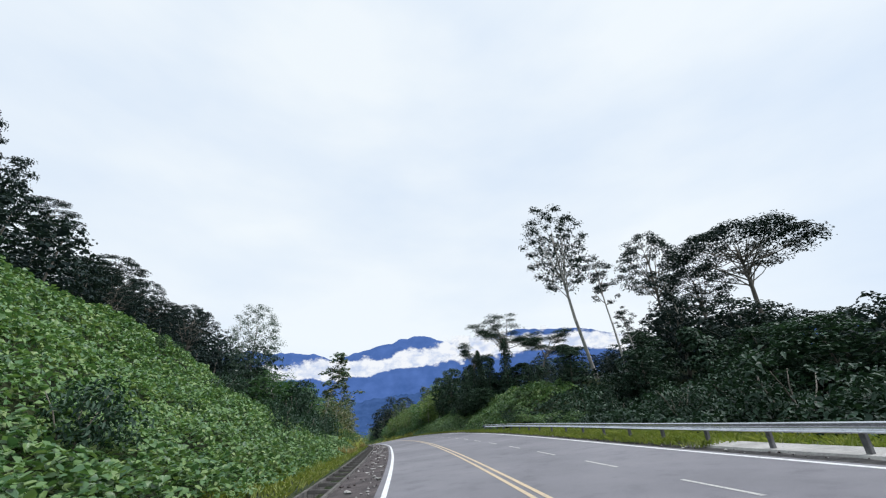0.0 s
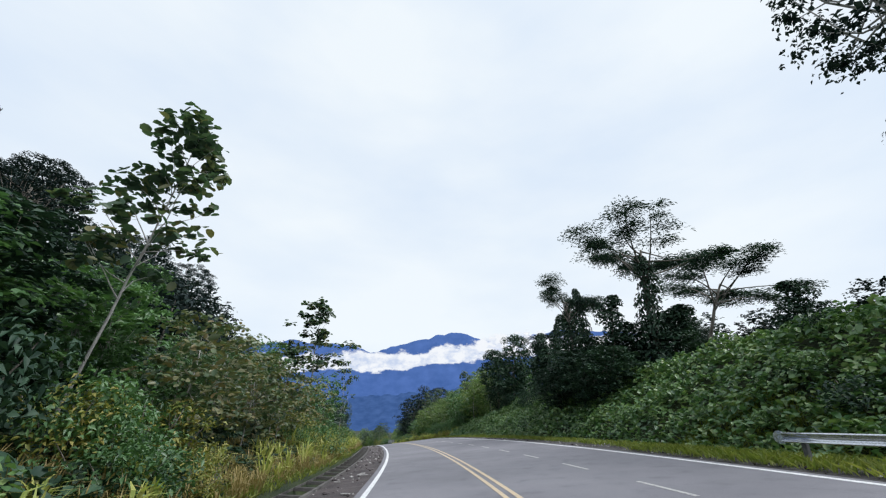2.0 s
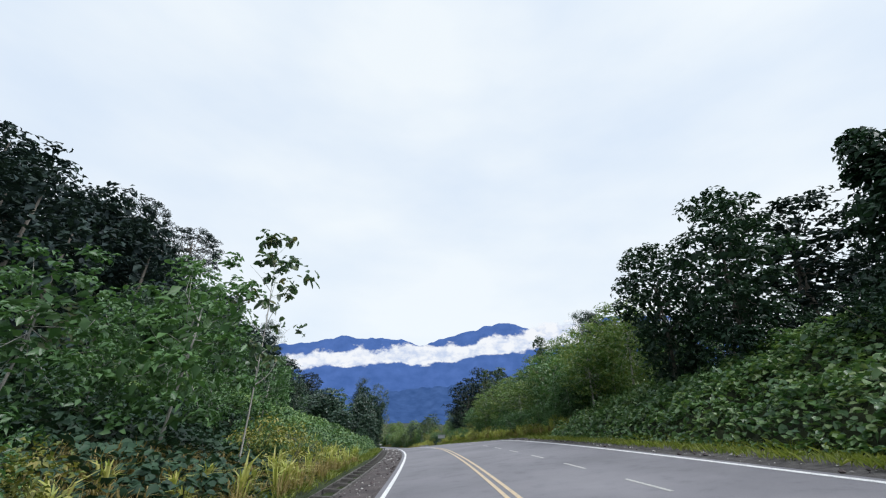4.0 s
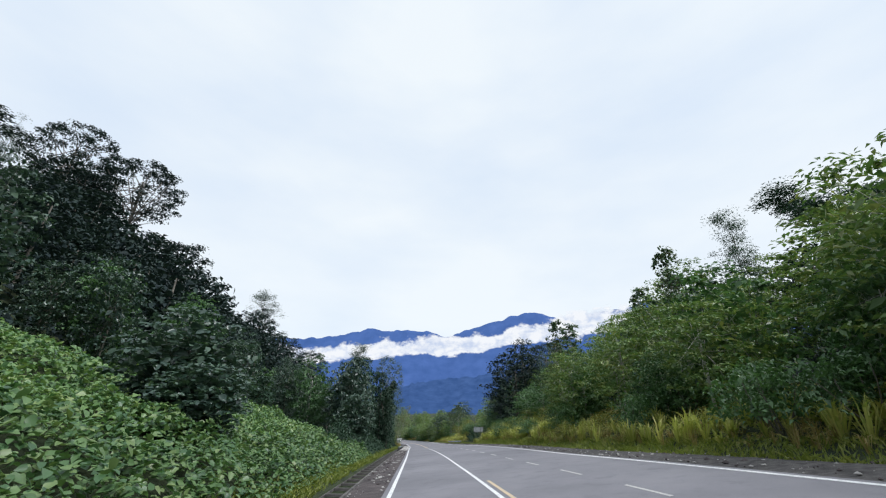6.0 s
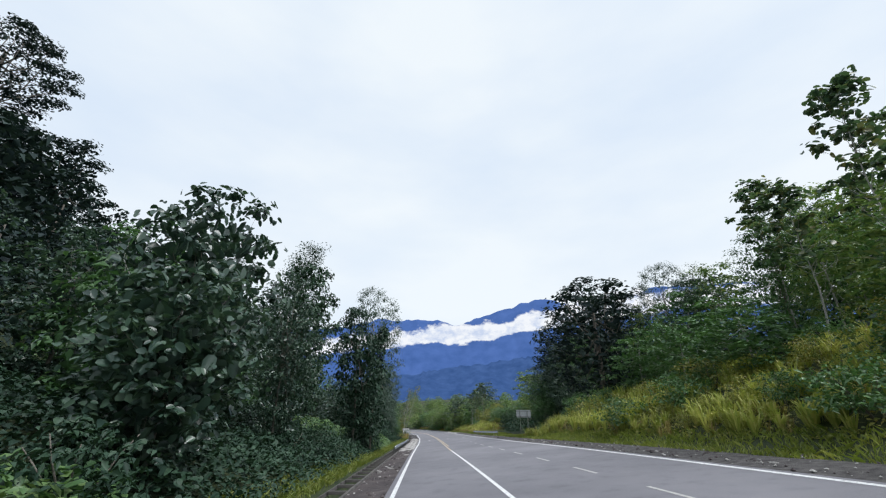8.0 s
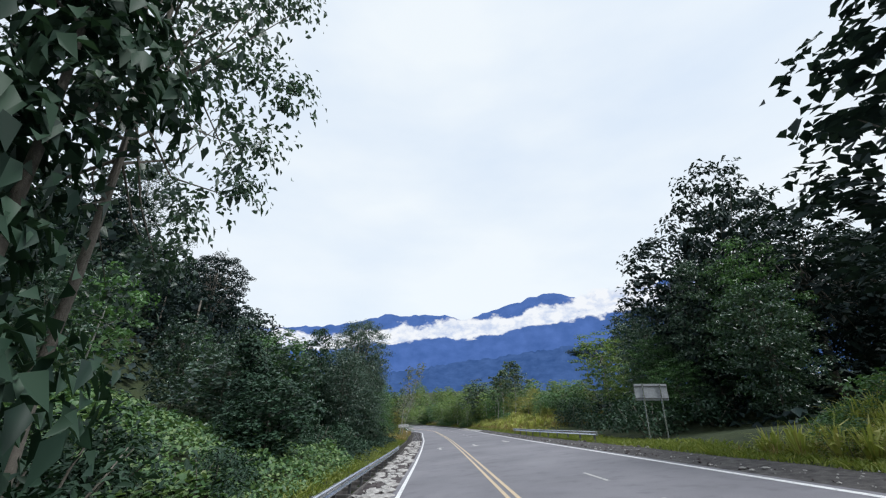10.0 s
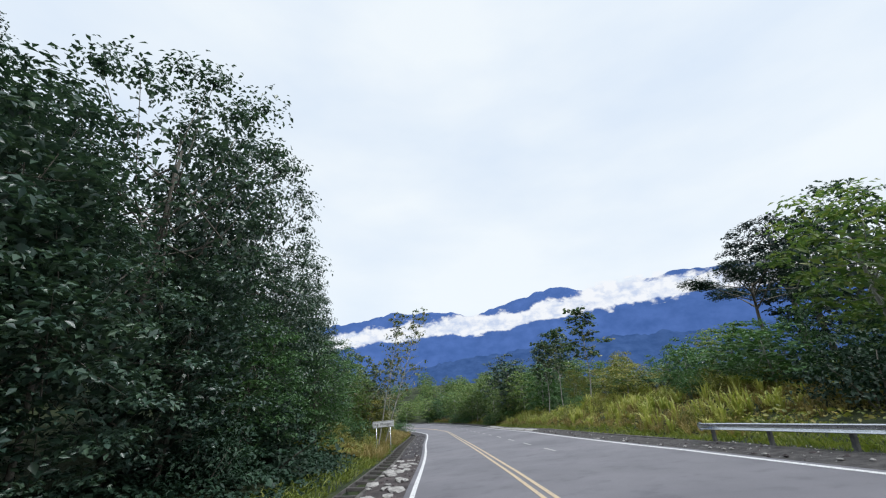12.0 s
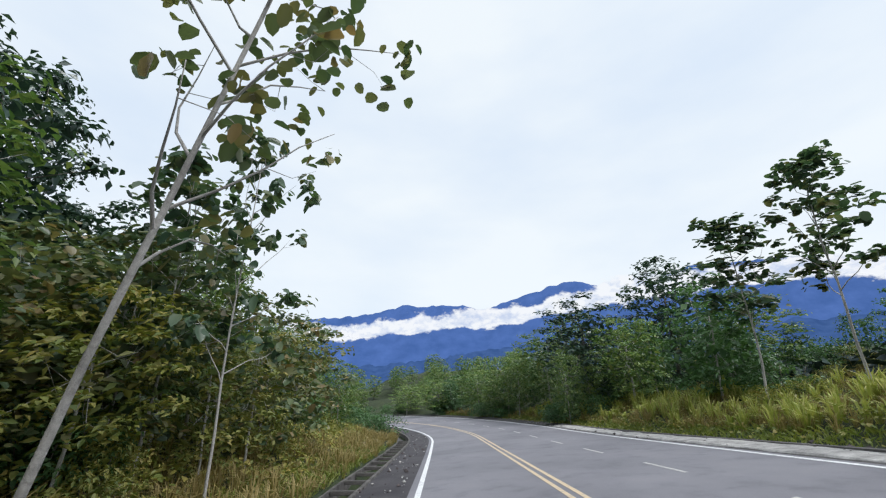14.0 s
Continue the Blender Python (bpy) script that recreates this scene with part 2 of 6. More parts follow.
def cloud_material(name, seed):
    """Thin cloud that glows by itself: thick along the middle of its band, torn and soft towards both edges."""
    m, n, l = material(name)
    uv = n.new("ShaderNodeUVMap")
    split = n.new("ShaderNodeSeparateXYZ")
    l.new(uv.outputs["UV"], split.inputs[0])
    body = n.new("ShaderNodeValToRGB")
    body.color_ramp.interpolation = "EASE"
    stops = ((0.0, 0.0), (0.3, 0.75), (0.48, 0.8), (1.0, 0.0))
    while len(body.color_ramp.elements) < 4:
        body.color_ramp.elements.new(0.5)
    for e, (p, v) in zip(body.color_ramp.elements, stops):
        e.position, e.color = p, (v, v, v, 1)
    l.new(split.outputs["Y"], body.inputs["Fac"])
    mp = n.new("ShaderNodeMapping")
    mp.inputs["Scale"].default_value, mp.inputs["Location"].default_value = (1, 1, 1.5), (seed, 0, seed)
    co = n.new("ShaderNodeTexCoord")
    l.new(co.outputs["Object"], mp.inputs["Vector"])
    torn = n.new("ShaderNodeTexNoise")
    torn.inputs["Scale"].default_value, torn.inputs["Detail"].default_value, torn.inputs["Roughness"].default_value = 0.011, 7.0, 0.6
    l.new(mp.outputs["Vector"], torn.inputs["Vector"])
    swell = n.new("ShaderNodeTexNoise")
    swell.inputs["Scale"].default_value, swell.inputs["Detail"].default_value = 0.0042, 2.0
    l.new(mp.outputs["Vector"], swell.inputs["Vector"])
    wide = n.new("ShaderNodeMath")
    wide.operation = "MULTIPLY_ADD"
    wide.inputs[1].default_value = 1.7
    l.new(swell.outputs["Fac"], wide.inputs[0])
    l.new(body.outputs["Color"], wide.inputs[2])
    total = n.new("ShaderNodeMath")
    total.operation = "MULTIPLY_ADD"
    total.inputs[1].default_value = 1.5
    l.new(torn.outputs["Fac"], total.inputs[0])
    l.new(wide.outputs[0], total.inputs[2])
    cover = n.new("ShaderNodeMapRange")
    cover.inputs["From Min"].default_value, cover.inputs["From Max"].default_value = 1.88, 2.16
    l.new(total.outputs[0], cover.inputs["Value"])
    # Bluish shading and white brightness are painted into the cloud's own glow.
    tone = ramp_node(n, l, torn.outputs["Fac"], ((0.36, (0.6, 0.69, 0.88)), (0.56, (0.92, 0.95, 1.0)))).outputs["Color"]
    e = n.new("ShaderNodeEmission")
    e.inputs["Strength"].default_value = 0.98
    l.new(tone, e.inputs["Color"])
    clear = n.new("ShaderNodeBsdfTransparent")
    s = n.new("ShaderNodeMixShader")
    l.new(cover.outputs["Result"], s.inputs[0])
    l.new(clear.outputs[0], s.inputs[1])
    l.new(e.outputs[0], s.inputs[2])
    o = n.new("ShaderNodeOutputMaterial")
    l.new(s.outputs[0], o.inputs["Surface"])
    return m


CLOUD = cloud_material("low_cloud", 0.0)
CLOUD_WISP = cloud_material("cloud_wisps", 700.0)
VALLEY = surface("valley_forest", (0.02, 0.04, 0.03), (0.05, 0.085, 0.05), 0.01, 0.08, 0.9, 2.0, 0.8)
UNDERGROWTH = surface("undergrowth_floor", (0.018, 0.03, 0.012), (0.045, 0.06, 0.02), 0.6, 7.0, 0.95, 0.08, 0.9)


# ---- the road's course: s metres along it, u metres to its right ----
STEP = 0.5
STATIONS = np.arange(-80, 480.1, STEP)


def course():
    inside = np.clip(STATIONS, 0, 272.3) / 100
    heading = np.polyval([0.05107676, -0.26593242, 0.37578378, 0.04699785, 0.02619175], inside)
    heading += 0.002 * np.clip(STATIONS, -60, 0)
    heading += 0.011 * np.clip(STATIONS - 303, 0, 95)
    i0 = int(80 / STEP)
    x, y = np.zeros(len(STATIONS)), np.zeros(len(STATIONS))
    dx, dy = -np.sin(heading) * STEP, np.cos(heading) * STEP
    x[i0 + 1:], y[i0 + 1:] = np.cumsum(dx[i0:-1]), np.cumsum(dy[i0:-1])
    x[:i0], y[:i0] = -np.cumsum(dx[:i0][::-1])[::-1], -np.cumsum(dy[:i0][::-1])[::-1]
    grade = [4.38440946e-09, -1.85707577e-06, -2.55262097e-05, -3.18747037e-03, 1.78691868]
    s = np.clip(STATIONS, 0, 272.3)
    z = np.polyval(grade, s) + np.polyval(np.polyder(grade), s) * (STATIONS - s) - 1.79
    return x + 0.0497, y + 0.0082, z, heading


KNOTS = [-10, 15, 40, 65, 90, 120, 145, 170, 200, 225, 250, 275, 295, 315]
COURSE_X, COURSE_Y, COURSE_Z, HEADING = course()
COURSE_Z = COURSE_Z + np.interp(STATIONS, KNOTS, [0.05, 0.09, 0.13, 0.0, -0.03, -0.09, -0.25, -0.34, -0.37, -0.3, -0.17, -0.34, -0.64, -0.9])
CROSSFALL = np.interp(STATIONS, KNOTS, [0.085, 0.08, 0.105, 0.128, 0.134, 0.145, 0.11, 0.105, 0.1, 0.098, 0.088, 0.09, 0.075, 0.08])
LEFT_LINE = np.interp(STATIONS, KNOTS, [-0.6, -0.95, -1.42, -1.36, -1.45, -1.0, -1.15, -1.1, -1.12, -0.95, -0.9, -0.52, 0.3, 0.9])
kernel = np.hanning(41) / np.hanning(41).sum()
COURSE_Z, CROSSFALL, LEFT_LINE = (np.convolve(np.pad(a, 20, mode="edge"), kernel, "valid") if a is not COURSE_Z else
                                  a for a in (COURSE_Z, CROSSFALL, LEFT_LINE))
LANE_A, LANE_B = 3.6, 3.25
ROAD_WIDTH = LANE_A + 2 * LANE_B


def left_line(s):
    return np.interp(s, STATIONS, LEFT_LINE)


def steps(s, table):
    """A value that changes along the road, from a short table of (s, value)."""
    return np.interp(s, [a for a, _ in table], [b for _, b in table])


def ground_rise(s, u):
    """Height of the ground over the road's middle line."""
    s, u = np.asarray(s, float), np.asarray(u, float)
    c, ul = np.interp(s, STATIONS, CROSSFALL), left_line(s)
    ur = ul + ROAD_WIDTH
    on_road = c * np.clip(u, ul - 1.9, ur + 1.3)
    # the left side: drain, verge, bank, then the wooded hill
    e = np.clip(ul - 1.9 - u, 0, None)
    drain = -0.6 * (np.clip(e / 0.12, 0, 1) - np.clip((e - 0.85) / 0.12, 0, 1))
    k = steps(s, ((-80, 0.58), (34, 0.57), (46, 0.4), (60, 0.26), (110, 0.26), (122, 0.32), (160, 0.3), (180, 0.24), (265, 0.2), (300, 0.3), (440, 0.3)))
    verge = steps(s, ((-80, 4.2), (30, 4.0), (46, 2.6), (60, 1.1), (110, 1.1), (130, 1.0), (170, 1.2), (210, 1.5), (440, 0.9)))
    bank = np.clip(e - 1.0 - verge, 0, None)
    left = drain + 0.11 * np.clip(e - 1.0, 0, verge) + k * np.clip(bank, 0, 22) + 0.62 * np.clip(bank - 24, 0, 60)
    # the right side: shoulder, verge, bank
    e = np.clip(u - ur - 1.3, 0, None)
    verge = steps(s, ((-80, 4.5), (44, 4.5), (56, 1.6), (100, 1.0), (118, 1.2), (200, 1.4), (214, 4.5), (228, 4.0), (252, 2.0), (262, 1.2), (440, 1.2)))
    k1 = steps(s, ((-80, 0.02), (40, 0.05), (54, 0.75), (100, 0.62), (118, 0.38), (158, 0.4), (170, 0.52), (205, 0.48), (216, 0.12), (248, 0.12), (262, 0.36), (276, 0.33), (300, 0.28), (330, 0.25), (440, 0.3)))
    k2 = steps(s, ((-80, 0.05), (40, 0.08), (60, 0.14), (110, 0.22), (200, 0.28), (220, 0.2), (262, 0.12), (300, 0.12), (440, 0.2)))
    bank = np.clip(e - verge, 0, None)
    right = 0.02 * np.clip(e, 0, verge) + k1 * np.clip(bank, 0, 6.5) + k2 * np.clip(bank - 6.5, 0, 60)
    wild = np.clip(np.abs(u - 4) - 9, 0, 14) / 14
    humps = wild * (0.5 * np.sin(s * 0.31 + u * 0.17) + 0.4 * np.sin(s * 0.13 - u * 0.42))
    return on_road + left + right + humps


def spot(s, u, rise=0.0):
    """World places for s, u and a height over the ground; arrays or numbers."""
    s, u = np.asarray(s, float), np.asarray(u, float)
    h = np.interp(s, STATIONS, HEADING)
    x = np.interp(s, STATIONS, COURSE_X) + np.cos(h) * u
    y = np.interp(s, STATIONS, COURSE_Y) + np.sin(h) * u
    z = np.interp(s, STATIONS, COURSE_Z) + ground_rise(s, u) + rise
    return np.stack(np.broadcast_arrays(x, y, z), -1)


def road_spot(s, u, rise=0.0):
    """The same on the road's tilted plane."""
    s, u = np.asarray(s, float), np.asarray(u, float)
    p = spot(s, u, 0.0)
    p[..., 2] = np.interp(s, STATIONS, COURSE_Z) + np.interp(s, STATIONS, CROSSFALL) * u + rise
    return p


def facing(s):
    """The turn about z, in degrees, of a thing that looks along the road."""
    return math.degrees(float(np.interp(s, STATIONS, HEADING)))


# ---- mesh helpers ----
def mesh_from(name, verts, faces, mat, smooth=False):
    me = bpy.data.meshes.new(name)
    me.from_pydata(np.asarray(verts, float).reshape(-1, 3).tolist(), [], [tuple(f) for f in faces])
    me.materials.append(mat)
    if smooth:
        me.polygons.foreach_set("use_smooth", [True] * len(me.polygons))
    me.update()
    return me


def quads_mesh(name, corners, mat, smooth=False):
    """A mesh of separate four-cornered faces, from an array (n, 4, 3)."""
    n = len(corners)
    me = bpy.data.meshes.new(name)
    me.vertices.add(4 * n)
    me.vertices.foreach_set("co", np.ascontiguousarray(corners, dtype=np.float32).ravel())
    me.loops.add(6 * n)
    index = (np.arange(n)[:, None] * 4 + np.array([0, 1, 2, 0, 2, 3])).ravel()
    me.loops.foreach_set("vertex_index", index.astype(np.int32))
    me.polygons.add(2 * n)
    me.polygons.foreach_set("loop_start", np.arange(0, 6 * n, 3, dtype=np.int32))
    me.materials.append(mat)
    me.update(calc_edges=True)
    return me


def part(name, mesh, parent, label=""):
    ob = new(name, mesh)
    ob.parent = parent
    return tagged(ob, label)


def strip(name, s0, s1, across, mat, step=1.0, smooth=True):
    """A band along the road. across: rows of (u beside the left line, height over the road's plane)."""
    ss = np.arange(s0, s1 + step * 0.5, step)
    rows = [road_spot(ss, left_line(ss) + u, h) for u, h in across]
    k = len(rows)
    verts = np.stack(rows, 1).reshape(-1, 3)
    faces = [(i * k + j, i * k + j + 1, (i + 1) * k + j + 1, (i + 1) * k + j) for i in range(len(ss) - 1) for j in range(k - 1)]
    return mesh_from(name, verts, faces, mat, smooth)


def box_verts(cx, cy, cz, w, d, h):
    return [(cx + a * w / 2, cy + b * d / 2, cz + c * h / 2) for c in (-1, 1) for b in (-1, 1) for a in (-1, 1)]


BOX_FACES = [(0, 2, 3, 1), (4, 5, 7, 6), (0, 1, 5, 4), (2, 6, 7, 3), (0, 4, 6, 2), (1, 3, 7, 5)]


def box_mesh(name, w, d, h, mat, bevel=0.0, z=0.0):
    me = mesh_from(name, box_verts(0, 0, z, w, d, h), BOX_FACES, mat)
    if bevel:
        bm = bmesh.new()
        bm.from_mesh(me)
        bmesh.ops.bevel(bm, geom=bm.edges[:], offset=bevel, segments=2, affect="EDGES")
        bm.to_mesh(me)
        bm.free()
    return me


def tube(points, radii, sides=7):
    """Vertices and faces of a round tapered limb along points."""
    points, verts, faces = np.asarray(points, float), [], []
    for i, p in enumerate(points):
        d = points[min(i + 1, len(points) - 1)] - points[max(i - 1, 0)]
        d = d / (np.linalg.norm(d) + 1e-9)
        a = np.cross(d, (0.31, 0.93, 0.2) if abs(d[2]) > 0.5 else (0, 0, 1.0))
        a /= np.linalg.norm(a)
        b = np.cross(d, a)
        for k in range(sides):
            t = 2 * math.pi * k / sides
            verts.append(p + radii[i] * (math.cos(t) * a + math.sin(t) * b))
    for i in range(len(points) - 1):
        for k in range(sides):
            faces.append((i * sides + k, i * sides + (k + 1) % sides, (i + 1) * sides + (k + 1) % sides, (i + 1) * sides + k))
    faces.append(tuple(range((len(points) - 1) * sides, len(points) * sides)))
    return verts, faces


def joined(pieces):
    verts, faces = [], []
    for v, f in pieces:
        k = len(verts)
        verts.extend(v)
        faces.extend(tuple(a + k for a in face) for face in f)
    return verts, faces


# ---- ground, road and its markings ----
def build_ground():
    ss = np.concatenate([np.arange(-80, -10, 4.0), np.arange(-10, 330, 1.5), np.arange(330, 400.1, 4.0)])
    us = np.concatenate([-np.geomspace(112, 20, 24), -np.arange(19, 6, -1.0), -np.arange(6, -0.01, -0.25), np.arange(0.5, 9, 1.0),
                         np.arange(9, 16, 0.5), np.arange(16, 30, 1.0), np.geomspace(30, 150, 20)])
    S, U = np.meshgrid(ss, us, indexing="ij")
    P = spot(S, U)
    ul = left_line(S)
    P[..., 2] -= np.where((U > ul - 1.95) & (U < ul + ROAD_WIDTH + 1.25), 0.12, 0.0)
    k = len(us)
    faces = [(i * k + j, i * k + j + 1, (i + 1) * k + j + 1, (i + 1) * k + j) for i in range(len(ss) - 1) for j in range(k - 1)]
    ob = new("ground", mesh_from("ground", P.reshape(-1, 3), faces, UNDERGROWTH, True))
    tagged(ob, "dark soil and leaf litter under roadside growth", "ground", kind="structure")
    # the valley beyond: one sheet out to the horizon, below the road
    rings, spokes = np.geomspace(120, 4700, 22), 60
    verts = [(-30, 130, -62)]
    for r in rings:
        for a in range(spokes):
            t = 2 * math.pi * a / spokes
            verts.append((-30 + r * math.cos(t), 130 + r * math.sin(t), -62 + 6 * math.sin(a * 1.7 + r * 0.01)))
    faces = [(0, 1 + a, 1 + (a + 1) % spokes) for a in range(spokes)]
    for i in range(len(rings) - 1):
        for a in range(spokes):
            b = (a + 1) % spokes
            faces.append((1 + i * spokes + a, 1 + (i + 1) * spokes + a, 1 + (i + 1) * spokes + b, 1 + i * spokes + b))
    floor = new("valley_ground", mesh_from("valley_ground", verts, faces, VALLEY, True))
    tagged(floor, "hazy wooded valley floor below the road", "ground", kind="structure")


def dash_mesh(name, s0, s1, u, width, mat, lift=0.006):
    """A painted bar on the road, 4 mm thick, at u beside the left line."""
    return strip(name, s0, s1, ((u - width / 2, lift - 0.004), (u - width / 2, lift), (u + width / 2, lift), (u + width / 2, lift - 0.004)), mat,
                 (s1 - s0) / max(1, round((s1 - s0) / 1.0)), False)


ROAD_START, ROAD_END = -60, 420


def build_road():
    across = [(u, 0.0) for u in np.linspace(-0.28, ROAD_WIDTH + 0.3, 12)]
    road = new("road", strip("road", ROAD_START, ROAD_END, across, ASPHALT))
    tagged(road, "worn grey asphalt road with three lanes", "road", kind="structure")
    part("edge_line", dash_mesh("edge_line", ROAD_START, ROAD_END, 0.0, 0.16, WHITE_PAINT), road, "solid white edge line")
    part("edge_line", dash_mesh("edge_line", ROAD_START, ROAD_END, ROAD_WIDTH, 0.16, WHITE_PAINT), road, "solid white edge line")
    for s0, s1 in ((ROAD_START, 127), (196, ROAD_END)):
        part("centre_line", dash_mesh("centre_line", s0, s1, LANE_A - 0.13, 0.12, YELLOW_PAINT), road, "faded yellow centre line")
    part("centre_line", dash_mesh("centre_line", 127, 196, LANE_A - 0.13, 0.13, WHITE_PAINT), road, "faded white centre line")
    part("centre_line", dash_mesh("centre_line", ROAD_START, 136, LANE_A + 0.15, 0.12, YELLOW_PAINT), road, "faded yellow centre line")
    part("centre_line", dash_mesh("centre_line", 205, ROAD_END, LANE_A + 0.15, 0.12, YELLOW_PAINT), road, "faded yellow centre line")
    for s in (*np.arange(-38.6, 118, 5.11), *np.arange(123.5, 212, 5.4), *np.arange(256.0, 345, 5.4)):
        part("lane_dash", dash_mesh("lane_dash", s, s + 2.2, LANE_A + LANE_B, 0.1, WORN_PAINT), road)
    for s, u, way in ((237.6, 1.85, 1), (237.3, LANE_A + 1.6, -1), (238.4, LANE_A + LANE_B + 1.55, -1)):
        part("arrow", arrow_mesh(s, u, way), road, "worn white painted arrow")
    left_rows = ((-1.9, -0.03), (-1.5, 0.005), (-1.0, 0.0), (-0.55, -0.015), (-0.28, -0.004))
    for name, start, stop, rows, mat, label in (
        ("shoulder", ROAD_START, 264, left_rows, SHOULDER, "dark brown broken concrete shoulder"),
        ("shoulder", 264, ROAD_END, left_rows, STAINED_TARMAC, "smooth dark tarmac shoulder"),
        ("shoulder", ROAD_START, ROAD_END, ((ROAD_WIDTH + 0.3, -0.004), (ROAD_WIDTH + 0.7, -0.02), (ROAD_WIDTH + 1.1, 0.01), (ROAD_WIDTH + 1.6, 0.03), (ROAD_WIDTH + 2.1, 0.02), (ROAD_WIDTH + 2.5, -0.1)), GRAVEL,
         "dark gravelly road shoulder"),
    ):
        ob = new(name, strip(name, start, stop, rows, mat, 0.75, False))
        for v in ob.data.vertices:
            v.co.z += 0.03 * noise.noise(v.co * 1.3) - 0.012
        tagged(ob, label, "road shoulder", kind="structure")


def arrow_mesh(s, u, way):
    """A straight painted arrow, 3.2 m long."""
    outline = [(-1.6, -0.09), (0.6, -0.09), (0.6, -0.42), (1.6, 0.0), (0.6, 0.42), (0.6, 0.09), (-1.6, 0.09)]
    pts = [road_spot(s + way * a, left_line(s) + u + b, 0.008) for a, b in outline]
    low = [road_spot(s + way * a, left_line(s) + u + b, 0.003) for a, b in outline]
    n = len(pts)
    faces = [(0, 1, 5, 6), (2, 3, 4), (1, 2, 4, 5)] + [(i, i + n, (i + 1) % n + n, (i + 1) % n) for i in range(n)]
    return mesh_from("arrow", pts + low, faces, WORN_PAINT)


def build_drain():
    """An open concrete drain along the left shoulder, with struts across it."""
    rows = ((-2.98, 0.0), (-2.95, 0.05), (-2.82, 0.05), (-2.8, -0.5), (-2.0, -0.5), (-1.98, 0.03), (-1.86, 0.03), (-1.84, -0.05))
    drain = new("drain", strip("drain", ROAD_START, 345, rows, CONCRETE, 1.0, False))
    tagged(drain, "open dark concrete roadside drain with cross struts", "drain", kind="structure")
    bar = box_mesh("strut", 0.84, 0.14, 0.12, CONCRETE, 0.015)
    for s in np.arange(-20, 310, 1.9):
        ob = part("strut", bar, drain)
        p = road_spot(s, left_line(s) - 2.39, -0.04)
        ob.matrix_local = pose(*p, 0, 0, facing(s))
    # pale rubble and broken slabs on the left shoulder lower down the road
    rng = np.random.default_rng(5)
    shapes = []
    for _ in range(6):
        bm = bmesh.new()
        bmesh.ops.create_icosphere(bm, subdivisions=1, radius=0.5)
        for v in bm.verts:
            v.co = Vector((v.co.x * rng.uniform(0.7, 1.3), v.co.y * rng.uniform(0.6, 1.1), v.co.z * 0.35 * rng.uniform(0.6, 1.2)))
        me = bpy.data.meshes.new("stone")
        bm.to_mesh(me)
        bm.free()
        me.materials.append(RUBBLE)
        shapes.append(me)
    heap = new("rubble")

    tagged(heap, "pale broken concrete rubble on the road shoulder", "rubble", kind="stuff")
    for i in range(290):
        left = i < 215
        s = rng.uniform(206, 262) if left else (rng.uniform(120, 260) if i % 2 else rng.uniform(286, 316))
        if left and i % 4 == 0:
            s = rng.uniform(112, 200) if i % 8 else rng.uniform(14, 60)
        u = rng.uniform(-1.85, -0.4) if left else ROAD_WIDTH + rng.uniform(0.45, 1.6)
        ob = part("stone", shapes[i % 6], heap)
        k = rng.uniform(0.25, 0.8) * (1.0 if left and s > 205 else 0.55 if left else 0.35)
        ob.matrix_local = pose(*road_spot(s, left_line(s) + u, 0.02), 0, 0, rng.uniform(0, 360)) @ Matrix.Diagonal((k * (1.0 if s > 205 else 0.55), k * (1.0 if s > 205 else 1.7), k * 0.7, 1))


def build_gravel():
    """Loose stones along both shoulders, too many to count."""
    rng = np.random.default_rng(9)
    octa = np.array([(1, 0, 0), (-1, 0, 0), (0, 1, 0), (0, -1, 0), (0, 0, 0.6), (0, 0, -0.6)], float)
    tri = np.array([(0, 2, 4), (2, 1, 4), (1, 3, 4), (3, 0, 4), (2, 0, 5), (1, 2, 5), (3, 1, 5), (0, 3, 5)])
    for mat, count, small, large, label in ((RUBBLE, 2600, 0.02, 0.09, "loose pale stones scattered on the road shoulders"), (SHOULDER, 2200, 0.03, 0.13, "loose dark lumps of soil on the road shoulders")):
        s = rng.uniform(-5, 318, count)
        right = rng.random(count) < 0.66
        u = np.where(right, ROAD_WIDTH + rng.uniform(0.4, 2.6, count), -rng.uniform(0.35, 1.85, count)) + left_line(s)
        p = road_spot(s, u, 0.01)
        k = small + (large - small) * rng.random((count, 1, 1)) ** 3
        verts = p[:, None, :] + octa[None] * rng.uniform(0.6, 1.3, (count, 6, 1)) * k
        faces = (np.arange(count)[:, None, None] * 6 + tri[None]).reshape(-1, 3)
        tagged(new("gravel", mesh_from("gravel", verts.reshape(-1, 3), [tuple(int(i) for i in f) for f in faces], mat)), label, "gravel", kind="stuff")


